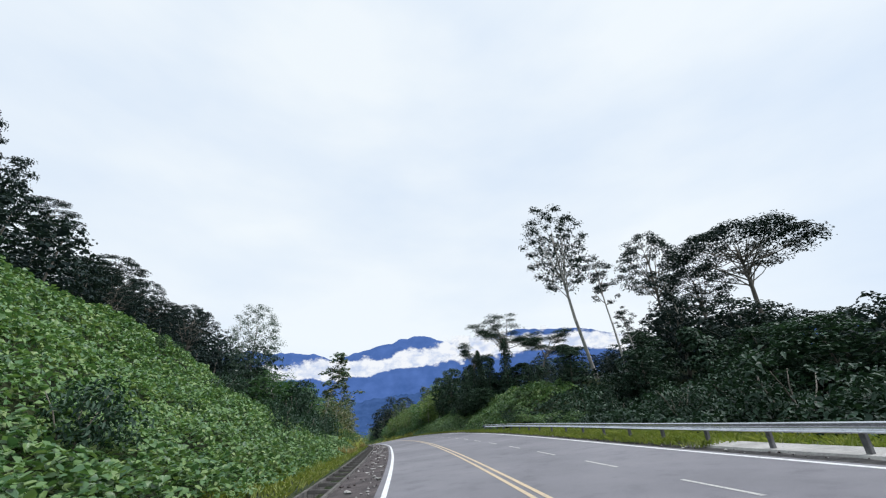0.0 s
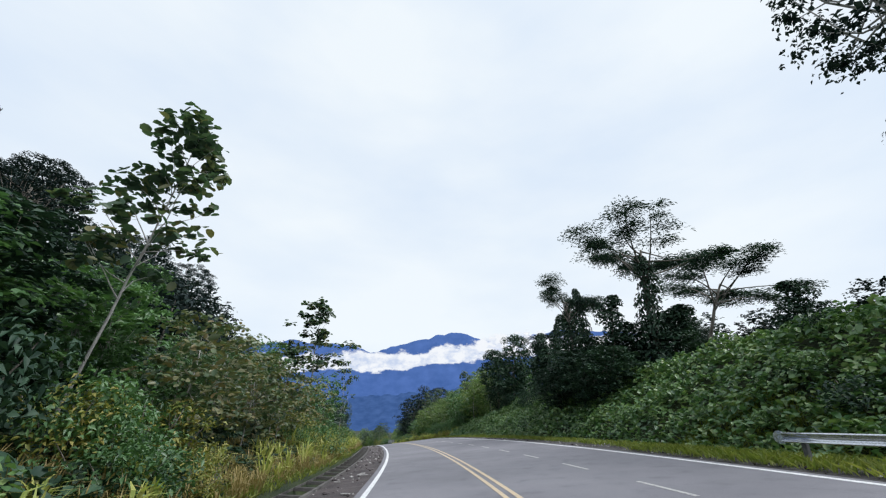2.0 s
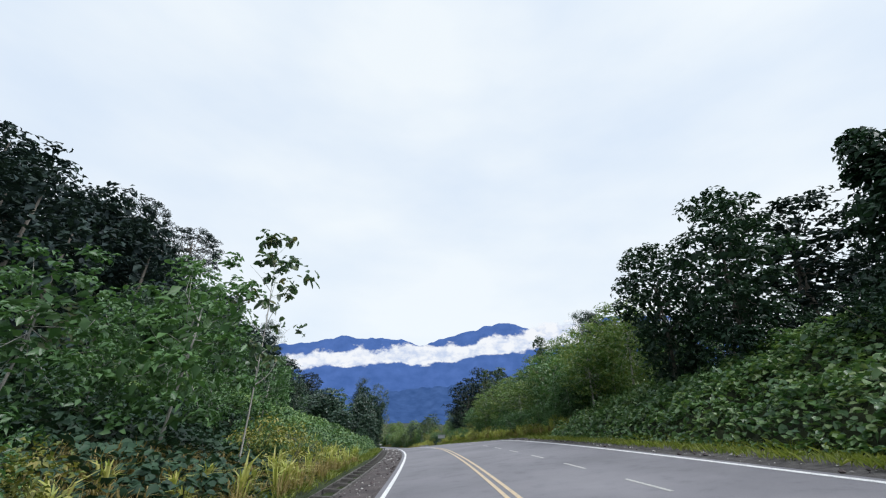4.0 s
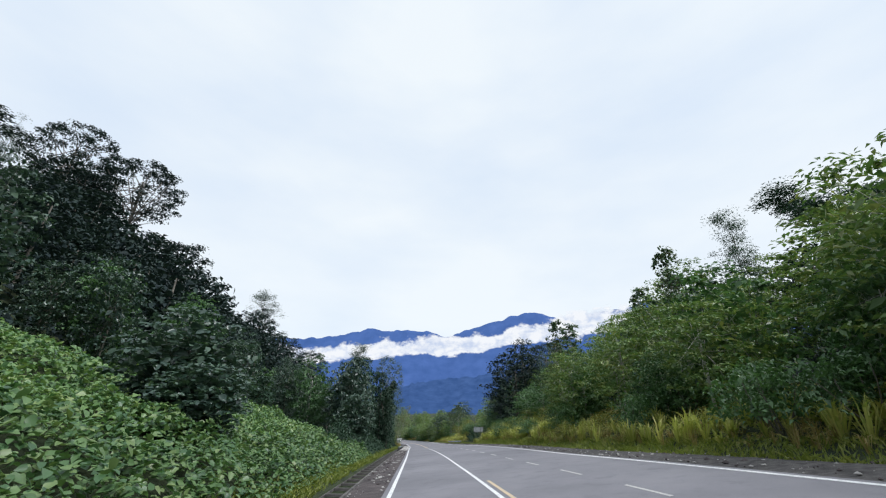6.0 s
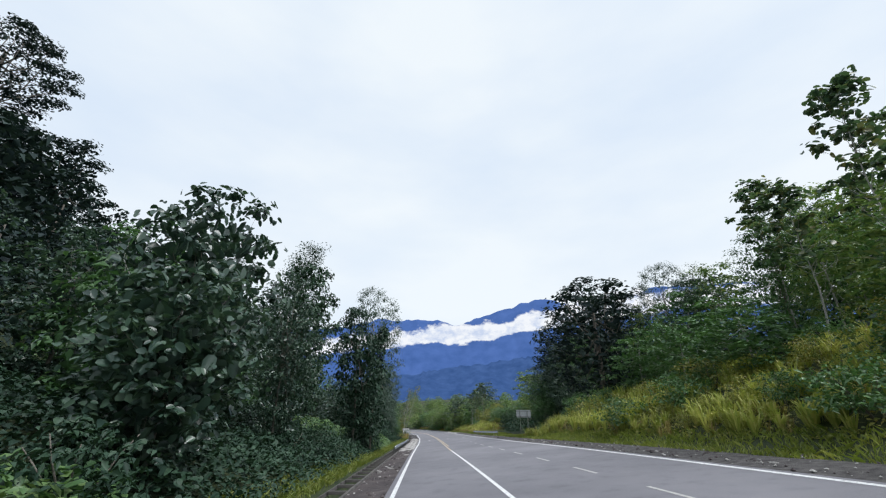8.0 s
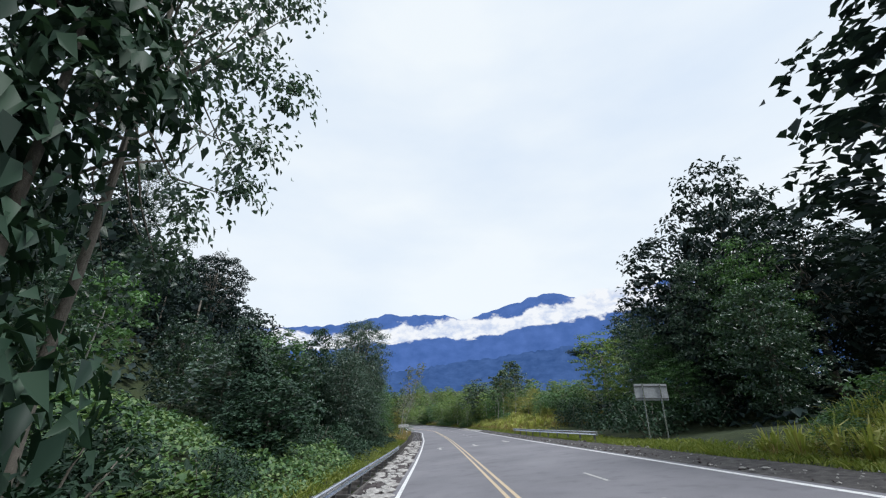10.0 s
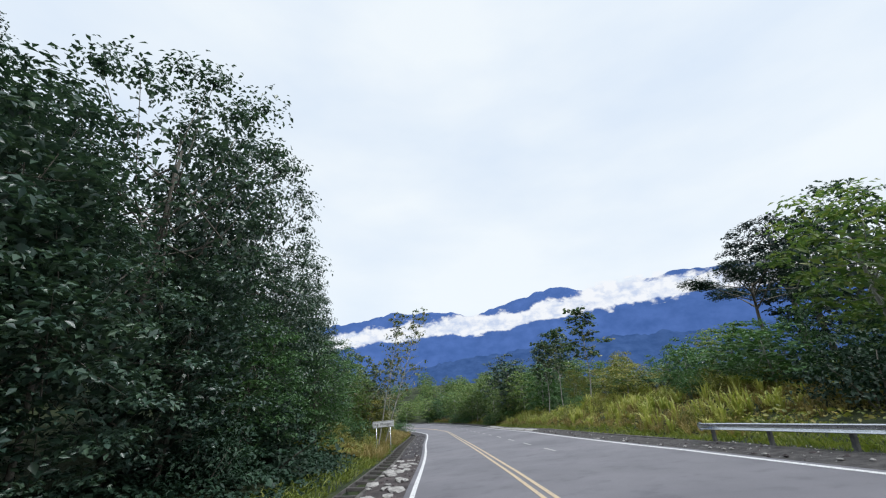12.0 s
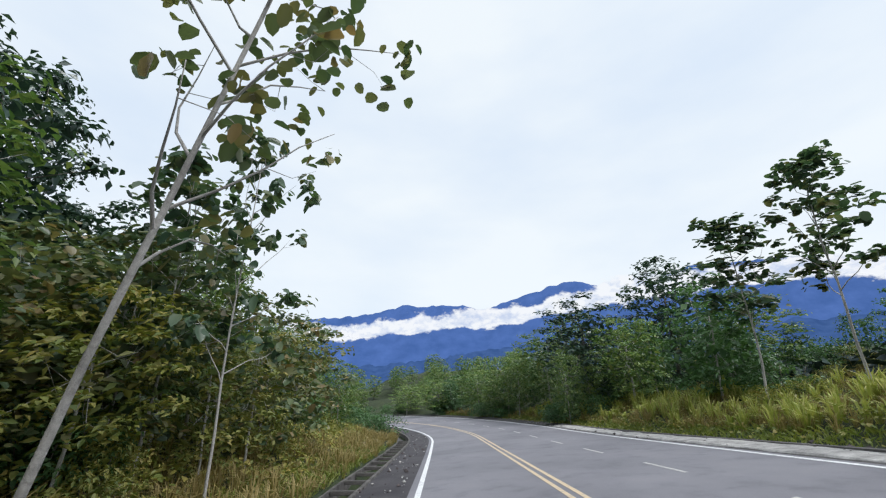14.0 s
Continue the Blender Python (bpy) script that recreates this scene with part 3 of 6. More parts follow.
def rail_beam(s0, s1, u0, u1, rise, side):
    """The W-shaped steel beam, following the road from s0 to s1."""
    profile = [(0.0, -0.13), (0.05, -0.128), (0.1, -0.115), (0.1, -0.098), (0.02, -0.06), (0.02, 0.045), (0.1, 0.085), (0.1, 0.105), (0.05, 0.128), (0.0, 0.13)]
    ss = np.linspace(s0, s1, int((s1 - s0) / 1.0) + 2)
    uu = np.linspace(u0, u1, len(ss))
    base = spot(ss, uu, rise)
    k = len(profile)
    verts = []
    for s, u, p in zip(ss, uu, base):
        h = float(np.interp(s, STATIONS, HEADING))
        out = np.array((math.cos(h), math.sin(h), 0)) * side
        verts += [p + out * a + np.array((0, 0, b)) for a, b in profile]
    faces = [(i * k + j, i * k + j + 1, (i + 1) * k + j + 1, (i + 1) * k + j) for i in range(len(ss) - 1) for j in range(k - 1)]
    me = mesh_from("beam", verts, faces, GALVANISED, True)
    bm = bmesh.new()
    bm.from_mesh(me)
    back = bmesh.ops.solidify(bm, geom=bm.faces[:], thickness=0.006)
    bm.to_mesh(me)
    bm.free()
    return me


def end_piece(u_side):
    """The flared sheet at a rail's end."""
    pts = [(0.0, -0.16), (0.22, -0.17), (0.36, -0.1), (0.4, 0.0), (0.36, 0.1), (0.22, 0.17), (0.0, 0.16)]
    verts = [(0.05 * math.sin(a * 4), a, b) for a, b in pts] + [(0.012 + 0.05 * math.sin(a * 4), a, b) for a, b in pts]
    n = len(pts)
    faces = [tuple(range(n)), tuple(range(2 * n - 1, n - 1, -1))] + [(i, i + n, (i + 1) % n + n, (i + 1) % n) for i in range(n)]
    return mesh_from("end_piece", verts, faces, GALVANISED)


def build_rail(s0, s1, u0, u1, rise, side, ends):
    rail = new("guardrail")
    tagged(rail, "galvanised steel guardrail with W-shaped beam on posts", "guardrail", "roadside guardrails")
    part("beam", rail_beam(s0, s1, u0, u1, rise, side), rail)
    post = box_mesh("post", 0.11, 0.14, rise + 0.45, POST_STEEL, 0.012)
    count = max(2, int((s1 - s0) / 2.6))
    for i in range(count + 1):
        s = s0 + 0.5 + (s1 - s0 - 1.0) * i / count
        u = u0 + (u1 - u0) * (s - s0) / (s1 - s0) - side * 0.07
        ob = part("post", post, rail)
        ob.matrix_local = pose(*spot(s, u, (rise - 0.25) / 2), 0, 0, facing(s))
    for s, u, turn in ends:
        ob = part("end_piece", end_piece(side), rail, "flared steel rail end")
        ob.matrix_local = pose(*spot(s, u, rise), 0, 0, facing(s) + turn)


def build_place_sign():
    """The village name board on two posts beside the left drain."""
    board_s, u, top = 269.2, -4.0, 2.25
    sign = new("village_sign")
    tagged(sign, "white village name sign with black border and lettering", "road sign")
    base = spot(board_s, u)
    sign.matrix_basis = pose(*base, 0, -3.5, facing(board_s) + 2)
    road_z = float(road_spot(board_s, 0.0)[2])
    t = road_z + top - base[2]
    board = part("board", box_mesh("board", 1.74, 0.03, 0.5, SIGN_WHITE, 0.012, t - 0.25), sign)
    for a, b, w, h in ((0, 0.215, 1.64, 0.022), (0, -0.215, 1.64, 0.022), (-0.81, 0, 0.022, 0.45), (0.81, 0, 0.022, 0.45)):
        bar = part("border", box_mesh("border", w, 0.004, h, SIGN_BLACK), board, "thin black border")
        bar.location = (a, -0.019, t - 0.25 + b)
    words = bpy.data.curves.new("lettering", "FONT")
    words.body, words.size, words.extrude = "Kg. Monggis", 0.27, 0.002
    words.align_x, words.align_y = "CENTER", "CENTER"
    words.space_character = 1.08
    words.materials.append(SIGN_BLACK)
    letters = part("lettering", words, board, "black place name lettering")
    letters.matrix_local = pose(0, -0.02, t - 0.25, 90, 0, 0)
    for x in (-0.58, 0.56):
        v, f = tube([(x, 0.035, -0.3), (x, 0.035, t - 0.02)], [0.03, 0.03], 8)
        part("post", mesh_from("post", v, f, GALVANISED, True), sign, "thin round steel post")


def build_big_sign():
    """The back of a large direction sign on two posts, right of the road."""
    s, u = 225.8, 16.3
    sign = new("direction_sign")
    tagged(sign, "large grey road sign seen from behind on two posts", "road sign")
    base = spot(s, u)
    sign.matrix_basis = pose(*base, 0, 0, facing(s) - 6)
    top = float(road_spot(s, 0.0)[2]) + 5.0 - base[2]
    board = part("board", box_mesh("board", 2.35, 0.04, 1.15, SIGN_BACK, 0.01, top - 0.575), sign, "plain grey sheet-metal back")
    for b in (-0.42, 0.42):
        bar = part("stiffener", box_mesh("stiffener", 2.3, 0.05, 0.05, POST_STEEL, 0.006), board)
        bar.location = (0, -0.046, top - 0.575 + b)
    for x in (-0.62, 0.62):
        post = part("post", box_mesh("post", 0.09, 0.09, top + 0.4, GALVANISED, 0.01), sign, "square steel post")
        post.location = (x, -0.12, (top - 0.4) / 2 - 0.02)


# ---- distance: the blue range, its foothills and the cloud that lies on it ----
CENTRE = np.array((-30.0, 130.0, 0.0))


def far_place(azimuth, elevation, distance):
    a, e = np.radians(azimuth), np.radians(elevation)
    return CENTRE + np.stack([np.sin(a) * distance, np.cos(a) * distance, np.tan(e) * distance], -1)


RIDGE = ((-75, 6), (-50, 6.5), (-40, 7.0), (-33, 7.6), (-29.6, 8.1), (-24.6, 9.5), (-22, 9.2), (-19.6, 9.5), (-16, 9.4), (-13.5, 8.6), (-11.5, 9.3), (-7.7, 10.5), (-5, 11.2),
         (-3.4, 11.8), (-0.5, 12.25), (1.4, 11.8), (4, 11.0), (9.7, 11.9), (14.5, 12.6), (18, 12.4), (23.5, 12.1), (30, 10.2), (38, 9.6), (47, 9.0), (60, 7.5), (80, 6))
CLOUD_LOW = ((-40, 4.2), (-32, 4.6), (-27.5, 5.2), (-21, 5.7), (-12, 6.6), (-8, 6.8), (-3.5, 7.9), (0.3, 8.3), (6.3, 8.8), (11.2, 9.3), (15.2, 9.6), (22.6, 9.6), (34, 8.4))
CLOUD_TOP = ((-40, 6.6), (-32, 6.8), (-27, 7.3), (-22, 7.8), (-19.6, 8.4), (-15, 9.0), (-12, 9.1), (-8, 8.7), (-3, 10.0), (0.5, 10.6), (3.5, 11.7), (6.7, 12.2), (11.5, 12.2), (16, 12.4), (23, 12.2), (34, 10.6))


def build_distance():
    az = np.arange(-80, 80.1, 0.35)
    ridge = steps(az, RIDGE) + np.array([0.28 * noise.noise((a * 0.9, 3.1, 0)) + 0.12 * noise.noise((a * 3.1, 7.7, 0)) for a in az])
    rows = np.linspace(0, 1, 26)
    verts = []
    for r in rows:
        spur = np.array([noise.noise((a * 0.35 + r * 1.2, r * 2.5, 1.7)) + 0.5 * noise.noise((a * 1.1, r * 5, 4.4)) for a in az])
        d = 3300 + 1050 * r + 45 * spur * (1 - r) * (r > 0)
        verts.append(far_place(az, -2.5 + (ridge + 2.5) * r ** 0.9, d))
    k = len(az)
    faces = [(i * k + j, i * k + j + 1, (i + 1) * k + j + 1, (i + 1) * k + j) for i in range(len(rows) - 1) for j in range(k - 1)]
    tagged(new("mountain_backdrop", mesh_from("mountain_backdrop", np.concatenate(verts), faces, HAZE_RANGE, True)),
           "forested mountain range in the distance, blue with painted haze", "mountain", kind="structure")
    # nearer, darker foothill
    az = np.arange(-70, 75.1, 0.4)
    top = steps(az, ((-70, 0.5), (-32, 0.6), (-24, 1.2), (-16, 2.4), (-8, 3.4), (0, 4.6), (8, 4.9), (16, 4.8), (30, 5.2), (60, 4), (75, 3)))
    top = top + np.array([0.45 * noise.noise((a * 0.5, 9.1, 0)) + 0.22 * noise.noise((a * 2.3, 5.7, 0)) + 0.12 * noise.noise((a * 6.0, 2.2, 0)) for a in az])
    verts = [far_place(az, -4 + (top + 4) * r, 1500 + 500 * r + 60 * np.sin(az * 0.8) * (1 - r)) for r in np.linspace(0, 1, 10)]
    k = len(az)
    faces = [(i * k + j, i * k + j + 1, (i + 1) * k + j + 1, (i + 1) * k + j) for i in range(9) for j in range(k - 1)]
    tagged(new("foothill_backdrop", mesh_from("foothill_backdrop", np.concatenate(verts), faces, HAZE_FOOT, True)),
           "wooded foothills below the mountains, dark blue with painted haze", "hill", kind="structure")
    # the bank of low cloud: two torn sheets, one behind the other
    az = np.arange(-44, 40.1, 0.5)
    v = np.linspace(0, 1, 9)
    for name, mat, distance, grow, shift, label in (("cloud_backdrop", CLOUD, 3200, 0.75, 0.0, "band of white cloud lying along the mountain side"),
                                                    ("cloud_wisp_backdrop", CLOUD_WISP, 3120, 0.45, -0.1, "thin torn wisps of white cloud before the mountains")):
        lo, hi = steps(az, CLOUD_LOW) - grow + shift, steps(az, CLOUD_TOP) + grow + shift
        verts = np.concatenate([far_place(az, lo + (hi - lo) * r, distance) for r in v])
        k = len(az)
        faces = [(i * k + j, i * k + j + 1, (i + 1) * k + j + 1, (i + 1) * k + j) for i in range(8) for j in range(k - 1)]
        me = mesh_from(name, verts, faces, mat, True)
        across = np.stack([np.tile(np.linspace(0, 1, k), 9), np.repeat(v, k)], -1)
        layer = me.uv_layers.new(name="UVMap")
        for loop in me.loops:
            layer.data[loop.index].uv = across[loop.vertex_index]
        tagged(new(name, me), label, "cloud", kind="structure")


def build_right_edge():
    """A low kerb between the right shoulder and the grass, and a pale slab beside the first guardrail."""
    w = ROAD_WIDTH
    for s0, s1 in ((254, 345),):
        ob = new("kerb", strip("kerb", s0, s1, ((w + 1.82, -0.05), (w + 1.84, 0.05), (w + 1.98, 0.06), (w + 2.0, -0.1)), CONCRETE, 1.0, False))
        tagged(ob, "low dark concrete kerb beside the shoulder", "kerb", kind="structure")
    slab = new("pavement", strip("pavement", -40, 15, ((w + 0.95, -0.02), (w + 1.0, 0.05), (w + 1.7, 0.07), (w + 2.2, 0.06), (w + 2.25, -0.1)), PALE_CONCRETE, 1.0, False))
    tagged(slab, "pale concrete slab beside the road shoulder", "pavement", kind="structure")
    sand = new("pavement", strip("pavement", 276, 308, ((w + 0.62, -0.06), (w + 0.7, 0.012), (w + 1.2, 0.04), (w + 1.7, 0.03), (w + 1.8, -0.1)), RUBBLE, 0.75, False))
    for v in sand.data.vertices:
        v.co.z += 0.04 * noise.noise(v.co * 0.9)
    tagged(sand, "pale washed-out gravel strip beside the shoulder", "pavement", kind="structure")


build_ground()
build_distance()
build_road()
build_drain()
build_gravel()
build_right_edge()
build_rail(-30, 51.0, 10.6, 10.1, 0.62, -1, ((51.0, 10.1, 0),))
build_rail(226.0, 251.8, 11.9, 11.2, 0.62, -1, ((251.8, 11.2, 0), (226.0, 11.9, 180)))
build_rail(203.0, 235.9, -3.2, -3.05, 1.12, 1, ((235.9, -3.05, 0),))
build_place_sign()
build_big_sign()


# ---- plants ----
def unit(v):
    return v / (np.linalg.norm(v, axis=-1, keepdims=True) + 1e-9)


def leaf_faces(centres, normals, length, rng, width=0.55, droop=0.25, axis=None):
    """Folded four-cornered leaves at the centres: (n, 4, 3)."""
    n = len(centres)
    normals = unit(normals)
    a = rng.normal(size=(n, 3)) if axis is None else axis + 0.35 * rng.normal(size=(n, 3))
    a = unit(a - normals * (a * normals).sum(-1, keepdims=True))
    b = np.cross(normals, a)
    size = (length * rng.uniform(0.65, 1.3, n))[:, None]
    base = centres - a * size * 0.5
    tip = centres + a * size * 0.5 - np.array((0, 0, 1.0)) * size * droop
    fold = normals * size * 0.1
    w = size * width * 0.5
    return np.stack([base, centres + b * w + fold, tip, centres - b * w + fold], 1)


def round_leaves(name, centres, normals, length, rng, mat, width=0.75, droop=0.2):
    """Broad rounded leaves, folded along the midrib, as one mesh."""
    n = len(centres)
    normals = unit(normals)
    a = rng.normal(size=(n, 3))
    a = unit(a - normals * (a * normals).sum(-1, keepdims=True))
    b = np.cross(normals, a)
    size = (length * rng.uniform(0.6, 1.3, n))[:, None]
    down = np.array((0, 0, 1.0)) * size * droop
    w = size * width * 0.5
    fold = normals * size * 0.09
    rows = [centres - a * size * 0.5, centres + a * size * 0.5 - down]
    for side in (1, -1):
        for along, wide, sag in ((-0.34, 0.72, 0.0), (0.02, 1.0, 0.2), (0.35, 0.66, 0.7)):
            rows.append(centres + a * size * along + side * b * w * wide + fold - down * sag)
    v = np.stack(rows, 1)
    me = bpy.data.meshes.new(name)
    me.vertices.add(8 * n)
    me.vertices.foreach_set("co", np.ascontiguousarray(v, dtype=np.float32).ravel())
    me.loops.add(10 * n)
    me.loops.foreach_set("vertex_index", (np.arange(n)[:, None] * 8 + np.array([0, 1, 4, 3, 2, 0, 5, 6, 7, 1])).ravel().astype(np.int32))
    me.polygons.add(2 * n)
    me.polygons.foreach_set("loop_start", np.arange(0, 10 * n, 5, dtype=np.int32))
    me.materials.append(mat)
    me.update(calc_edges=True)
    return me


def ovate_leaves(name, centres, normals, length, rng, mat, width=0.75, droop=0.25):
    """Egg-shaped leaves of two halves, pointed at the tip, as one mesh."""
    n = len(centres)
    normals = unit(normals)
    a = rng.normal(size=(n, 3))
    a = unit(a - normals * (a * normals).sum(-1, keepdims=True))
    b = np.cross(normals, a)
    size = (length * rng.uniform(0.65, 1.3, n))[:, None]
    down, w, fold = np.array((0, 0, 1.0)) * size * droop, size * width * 0.5, normals * size * 0.07
    rows = [centres - a * size * 0.5, centres + a * size * 0.5 - down]
    for side in (1, -1):
        rows += [centres - a * size * 0.24 + side * b * w * 0.95 + fold, centres + a * size * 0.18 + side * b * w * 0.8 + fold - down * 0.35]
    me = bpy.data.meshes.new(name)
    me.vertices.add(6 * n)
    me.vertices.foreach_set("co", np.ascontiguousarray(np.stack(rows, 1), dtype=np.float32).ravel())
    me.loops.add(8 * n)
    me.loops.foreach_set("vertex_index", (np.arange(n)[:, None] * 6 + np.array([0, 1, 3, 2, 0, 4, 5, 1])).ravel().astype(np.int32))
    me.polygons.add(2 * n)
    me.polygons.foreach_set("loop_start", np.arange(0, 8 * n, 4, dtype=np.int32))
    me.materials.append(mat)
    me.update(calc_edges=True)
    return me


def clump_points(clumps, per, rng, shell=0.55):
    """Leaf places and outward directions in ellipsoid clumps: rows of (centre, radii)."""
    c = np.repeat(np.array([k[0] for k in clumps]), per, 0)
    r = np.repeat(np.array([k[1] for k in clumps]), per, 0)
    d = unit(rng.normal(size=(len(c), 3)))
    d[:, 2] = np.where(d[:, 2] < -0.35, -d[:, 2], d[:, 2])
    q = rng.uniform(0, 1, len(c))[:, None] ** shell
    return c + d * r * q, d


def limb_path(start, way, length, rng, bend=0.25, lift=0.25, count=5):
    pts, p, d = [np.array(start)], np.array(start, float), unit(np.array(way, float))
    for _ in range(count - 1):
        d = unit(d + rng.normal(size=3) * bend * 0.5 + np.array((0, 0, lift * 0.35)))
        p = p + d * length / (count - 1)
        pts.append(p)
    return np.array(pts)


def tree_meshes(rng, height, bare, spread, limbs, leaf, per, leaf_mat, bark, trunk_r, flat=0.7, clump=0.3, lean=0.06, tip_up=0.35, twigs=3, big=False, shell=0.55, width=0.55):
    """A trunk with limbs, and a crown of leaf clumps at the limbs' ends. bare: the share of the height with no limbs."""
    top_way = np.array((rng.normal() * lean, rng.normal() * lean, 1.0))
    trunk = limb_path((0, 0, -0.6), top_way, height * 0.93 + 0.6, rng, 0.07, 0.3, 9)
    wood = [tube(trunk, np.linspace(trunk_r, trunk_r * 0.22, 9), 8)]
    clumps = []
    along = np.linspace(0, 1, 9)
    for i in range(limbs):
        f = bare + (1 - bare) * (i + rng.uniform(0.1, 0.9)) / limbs
        f = min(f, 0.985)
        start = np.array([np.interp(f, along, trunk[:, k]) for k in range(3)])
        t = i * 2.4 + rng.uniform(-0.5, 0.5)
        q = (f - bare) / (1 - bare + 1e-6)
        reach = spread * (0.55 + 0.6 * math.sin(math.pi * min(1, 0.25 + 0.7 * q))) * rng.uniform(0.6, 1.1)
        if flat < 0.35:
            reach = spread * rng.uniform(0.55, 1.05)
        way = np.array((math.cos(t), math.sin(t), tip_up + 0.7 * q))
        path = limb_path(start, way, reach * 1.1, rng, 0.35, 0.2)
        r0 = trunk_r * (0.45 - 0.25 * q)
        wood.append(tube(path, np.linspace(r0, r0 * 0.25, 5), 5))
        for j in range(twigs):
            g = rng.uniform(0.45, 1.0) if j else 1.0
            p = np.array([np.interp(g, np.linspace(0, 1, 5), path[:, k]) for k in range(3)])
            e = p + rng.normal(size=3) * np.array((1, 1, 0.45)) * spread * 0.2
            if j:
                wood.append(tube([p, (p + e) / 2 + rng.normal(size=3) * 0.1, e], [r0 * 0.3, r0 * 0.2, r0 * 0.1], 4))
            cr = spread * clump * rng.uniform(0.7, 1.25)
            clumps.append((e, (cr, cr, cr * flat)))
    clumps.append((trunk[-1], (spread * clump, spread * clump, spread * clump * flat)))
    pts, out = clump_points(clumps, per, rng, shell)
    nrm = out * 0.6 + np.array((0, 0, 0.8)) + rng.normal(size=pts.shape) * 0.45
    v, f = joined(wood)
    wood_mesh = mesh_from("trunk", v, f, bark, True)
    if big:
        return wood_mesh, round_leaves("crown", pts, nrm, leaf, rng, leaf_mat, 0.8, 0.3)
    return wood_mesh, quads_mesh("crown", leaf_faces(pts, nrm, leaf, rng, width), leaf_mat)


def crown_tree(rng, height, centre, radius, tall, clumps, per, leaf, leaf_mat, bark, trunk_r, cut=-0.9, knob=0.34, flat=0.7, shell=0.5, core=0.0, lean=0.04, width=0.6, big=False):
    """A tree whose leaf clumps cover a rounded crown: centre is its middle as a share of the height, radius and tall its half sizes, cut its open underside."""
    trunk = limb_path((0, 0, -0.6), (rng.normal() * lean, rng.normal() * lean, 1), height * centre + 0.6 + tall * 0.4, rng, 0.06, 0.3, 8)
    wood = [tube(trunk, np.linspace(trunk_r, trunk_r * 0.35, 8), 8)]
    mid = np.array((trunk[-1][0], trunk[-1][1], height * centre))
    spots = []
    for i in range(clumps):
        z = cut + (0.97 - cut) * (i + 0.5) / clumps
        t = i * 2.39996 + rng.uniform(-0.3, 0.3)
        r = math.sqrt(max(0.0, 1 - z * z)) * rng.uniform(0.72, 1.02)
        c = mid + np.array((radius * r * math.cos(t), radius * r * math.sin(t), tall * z * rng.uniform(0.85, 1.0)))
        k = radius * knob * rng.uniform(0.75, 1.3)
        spots.append((c, (k, k, k * flat)))
        if i % 2 == 0:
            f = rng.uniform(0.55, 0.98)
            start = np.array([np.interp(f, np.linspace(0, 1, 8), trunk[:, a]) for a in range(3)])
            bow = (start + c) / 2 + np.array((0, 0, -0.06 * tall)) + rng.normal(size=3) * 0.25
            wood.append(tube([start, bow, c], [trunk_r * 0.28, trunk_r * 0.16, trunk_r * 0.06], 5))
    pts, out = clump_points(spots, per, rng, shell)
    if core:
        n = int(core * len(pts))
        d = unit(rng.normal(size=(n, 3)))
        inner = mid + d * np.array((radius, radius, tall)) * 0.8 * rng.uniform(0, 1, n)[:, None] ** 0.4
        inner = inner[inner[:, 2] > mid[2] + cut * tall]
        pts, out = np.concatenate([pts, inner]), np.concatenate([out, unit(rng.normal(size=inner.shape))])
        leaf = np.where(np.arange(len(pts)) < len(pts) - len(inner), leaf, leaf * 1.7)
    nrm = out * 0.75 + np.array((0, 0, 0.7)) + rng.normal(size=pts.shape) * 0.4
    keep = pts[:, 2] > 0.05
    pts, nrm, leaf = pts[keep], nrm[keep], leaf[keep] if core else leaf
    wood_mesh = mesh_from("trunk", *joined(wood), bark, True)
    if big:
        return wood_mesh, round_leaves("crown", pts, nrm, leaf, rng, leaf_mat, 0.75, 0.3)
    return wood_mesh, quads_mesh("crown", leaf_faces(pts, nrm, leaf, rng, width), leaf_mat)



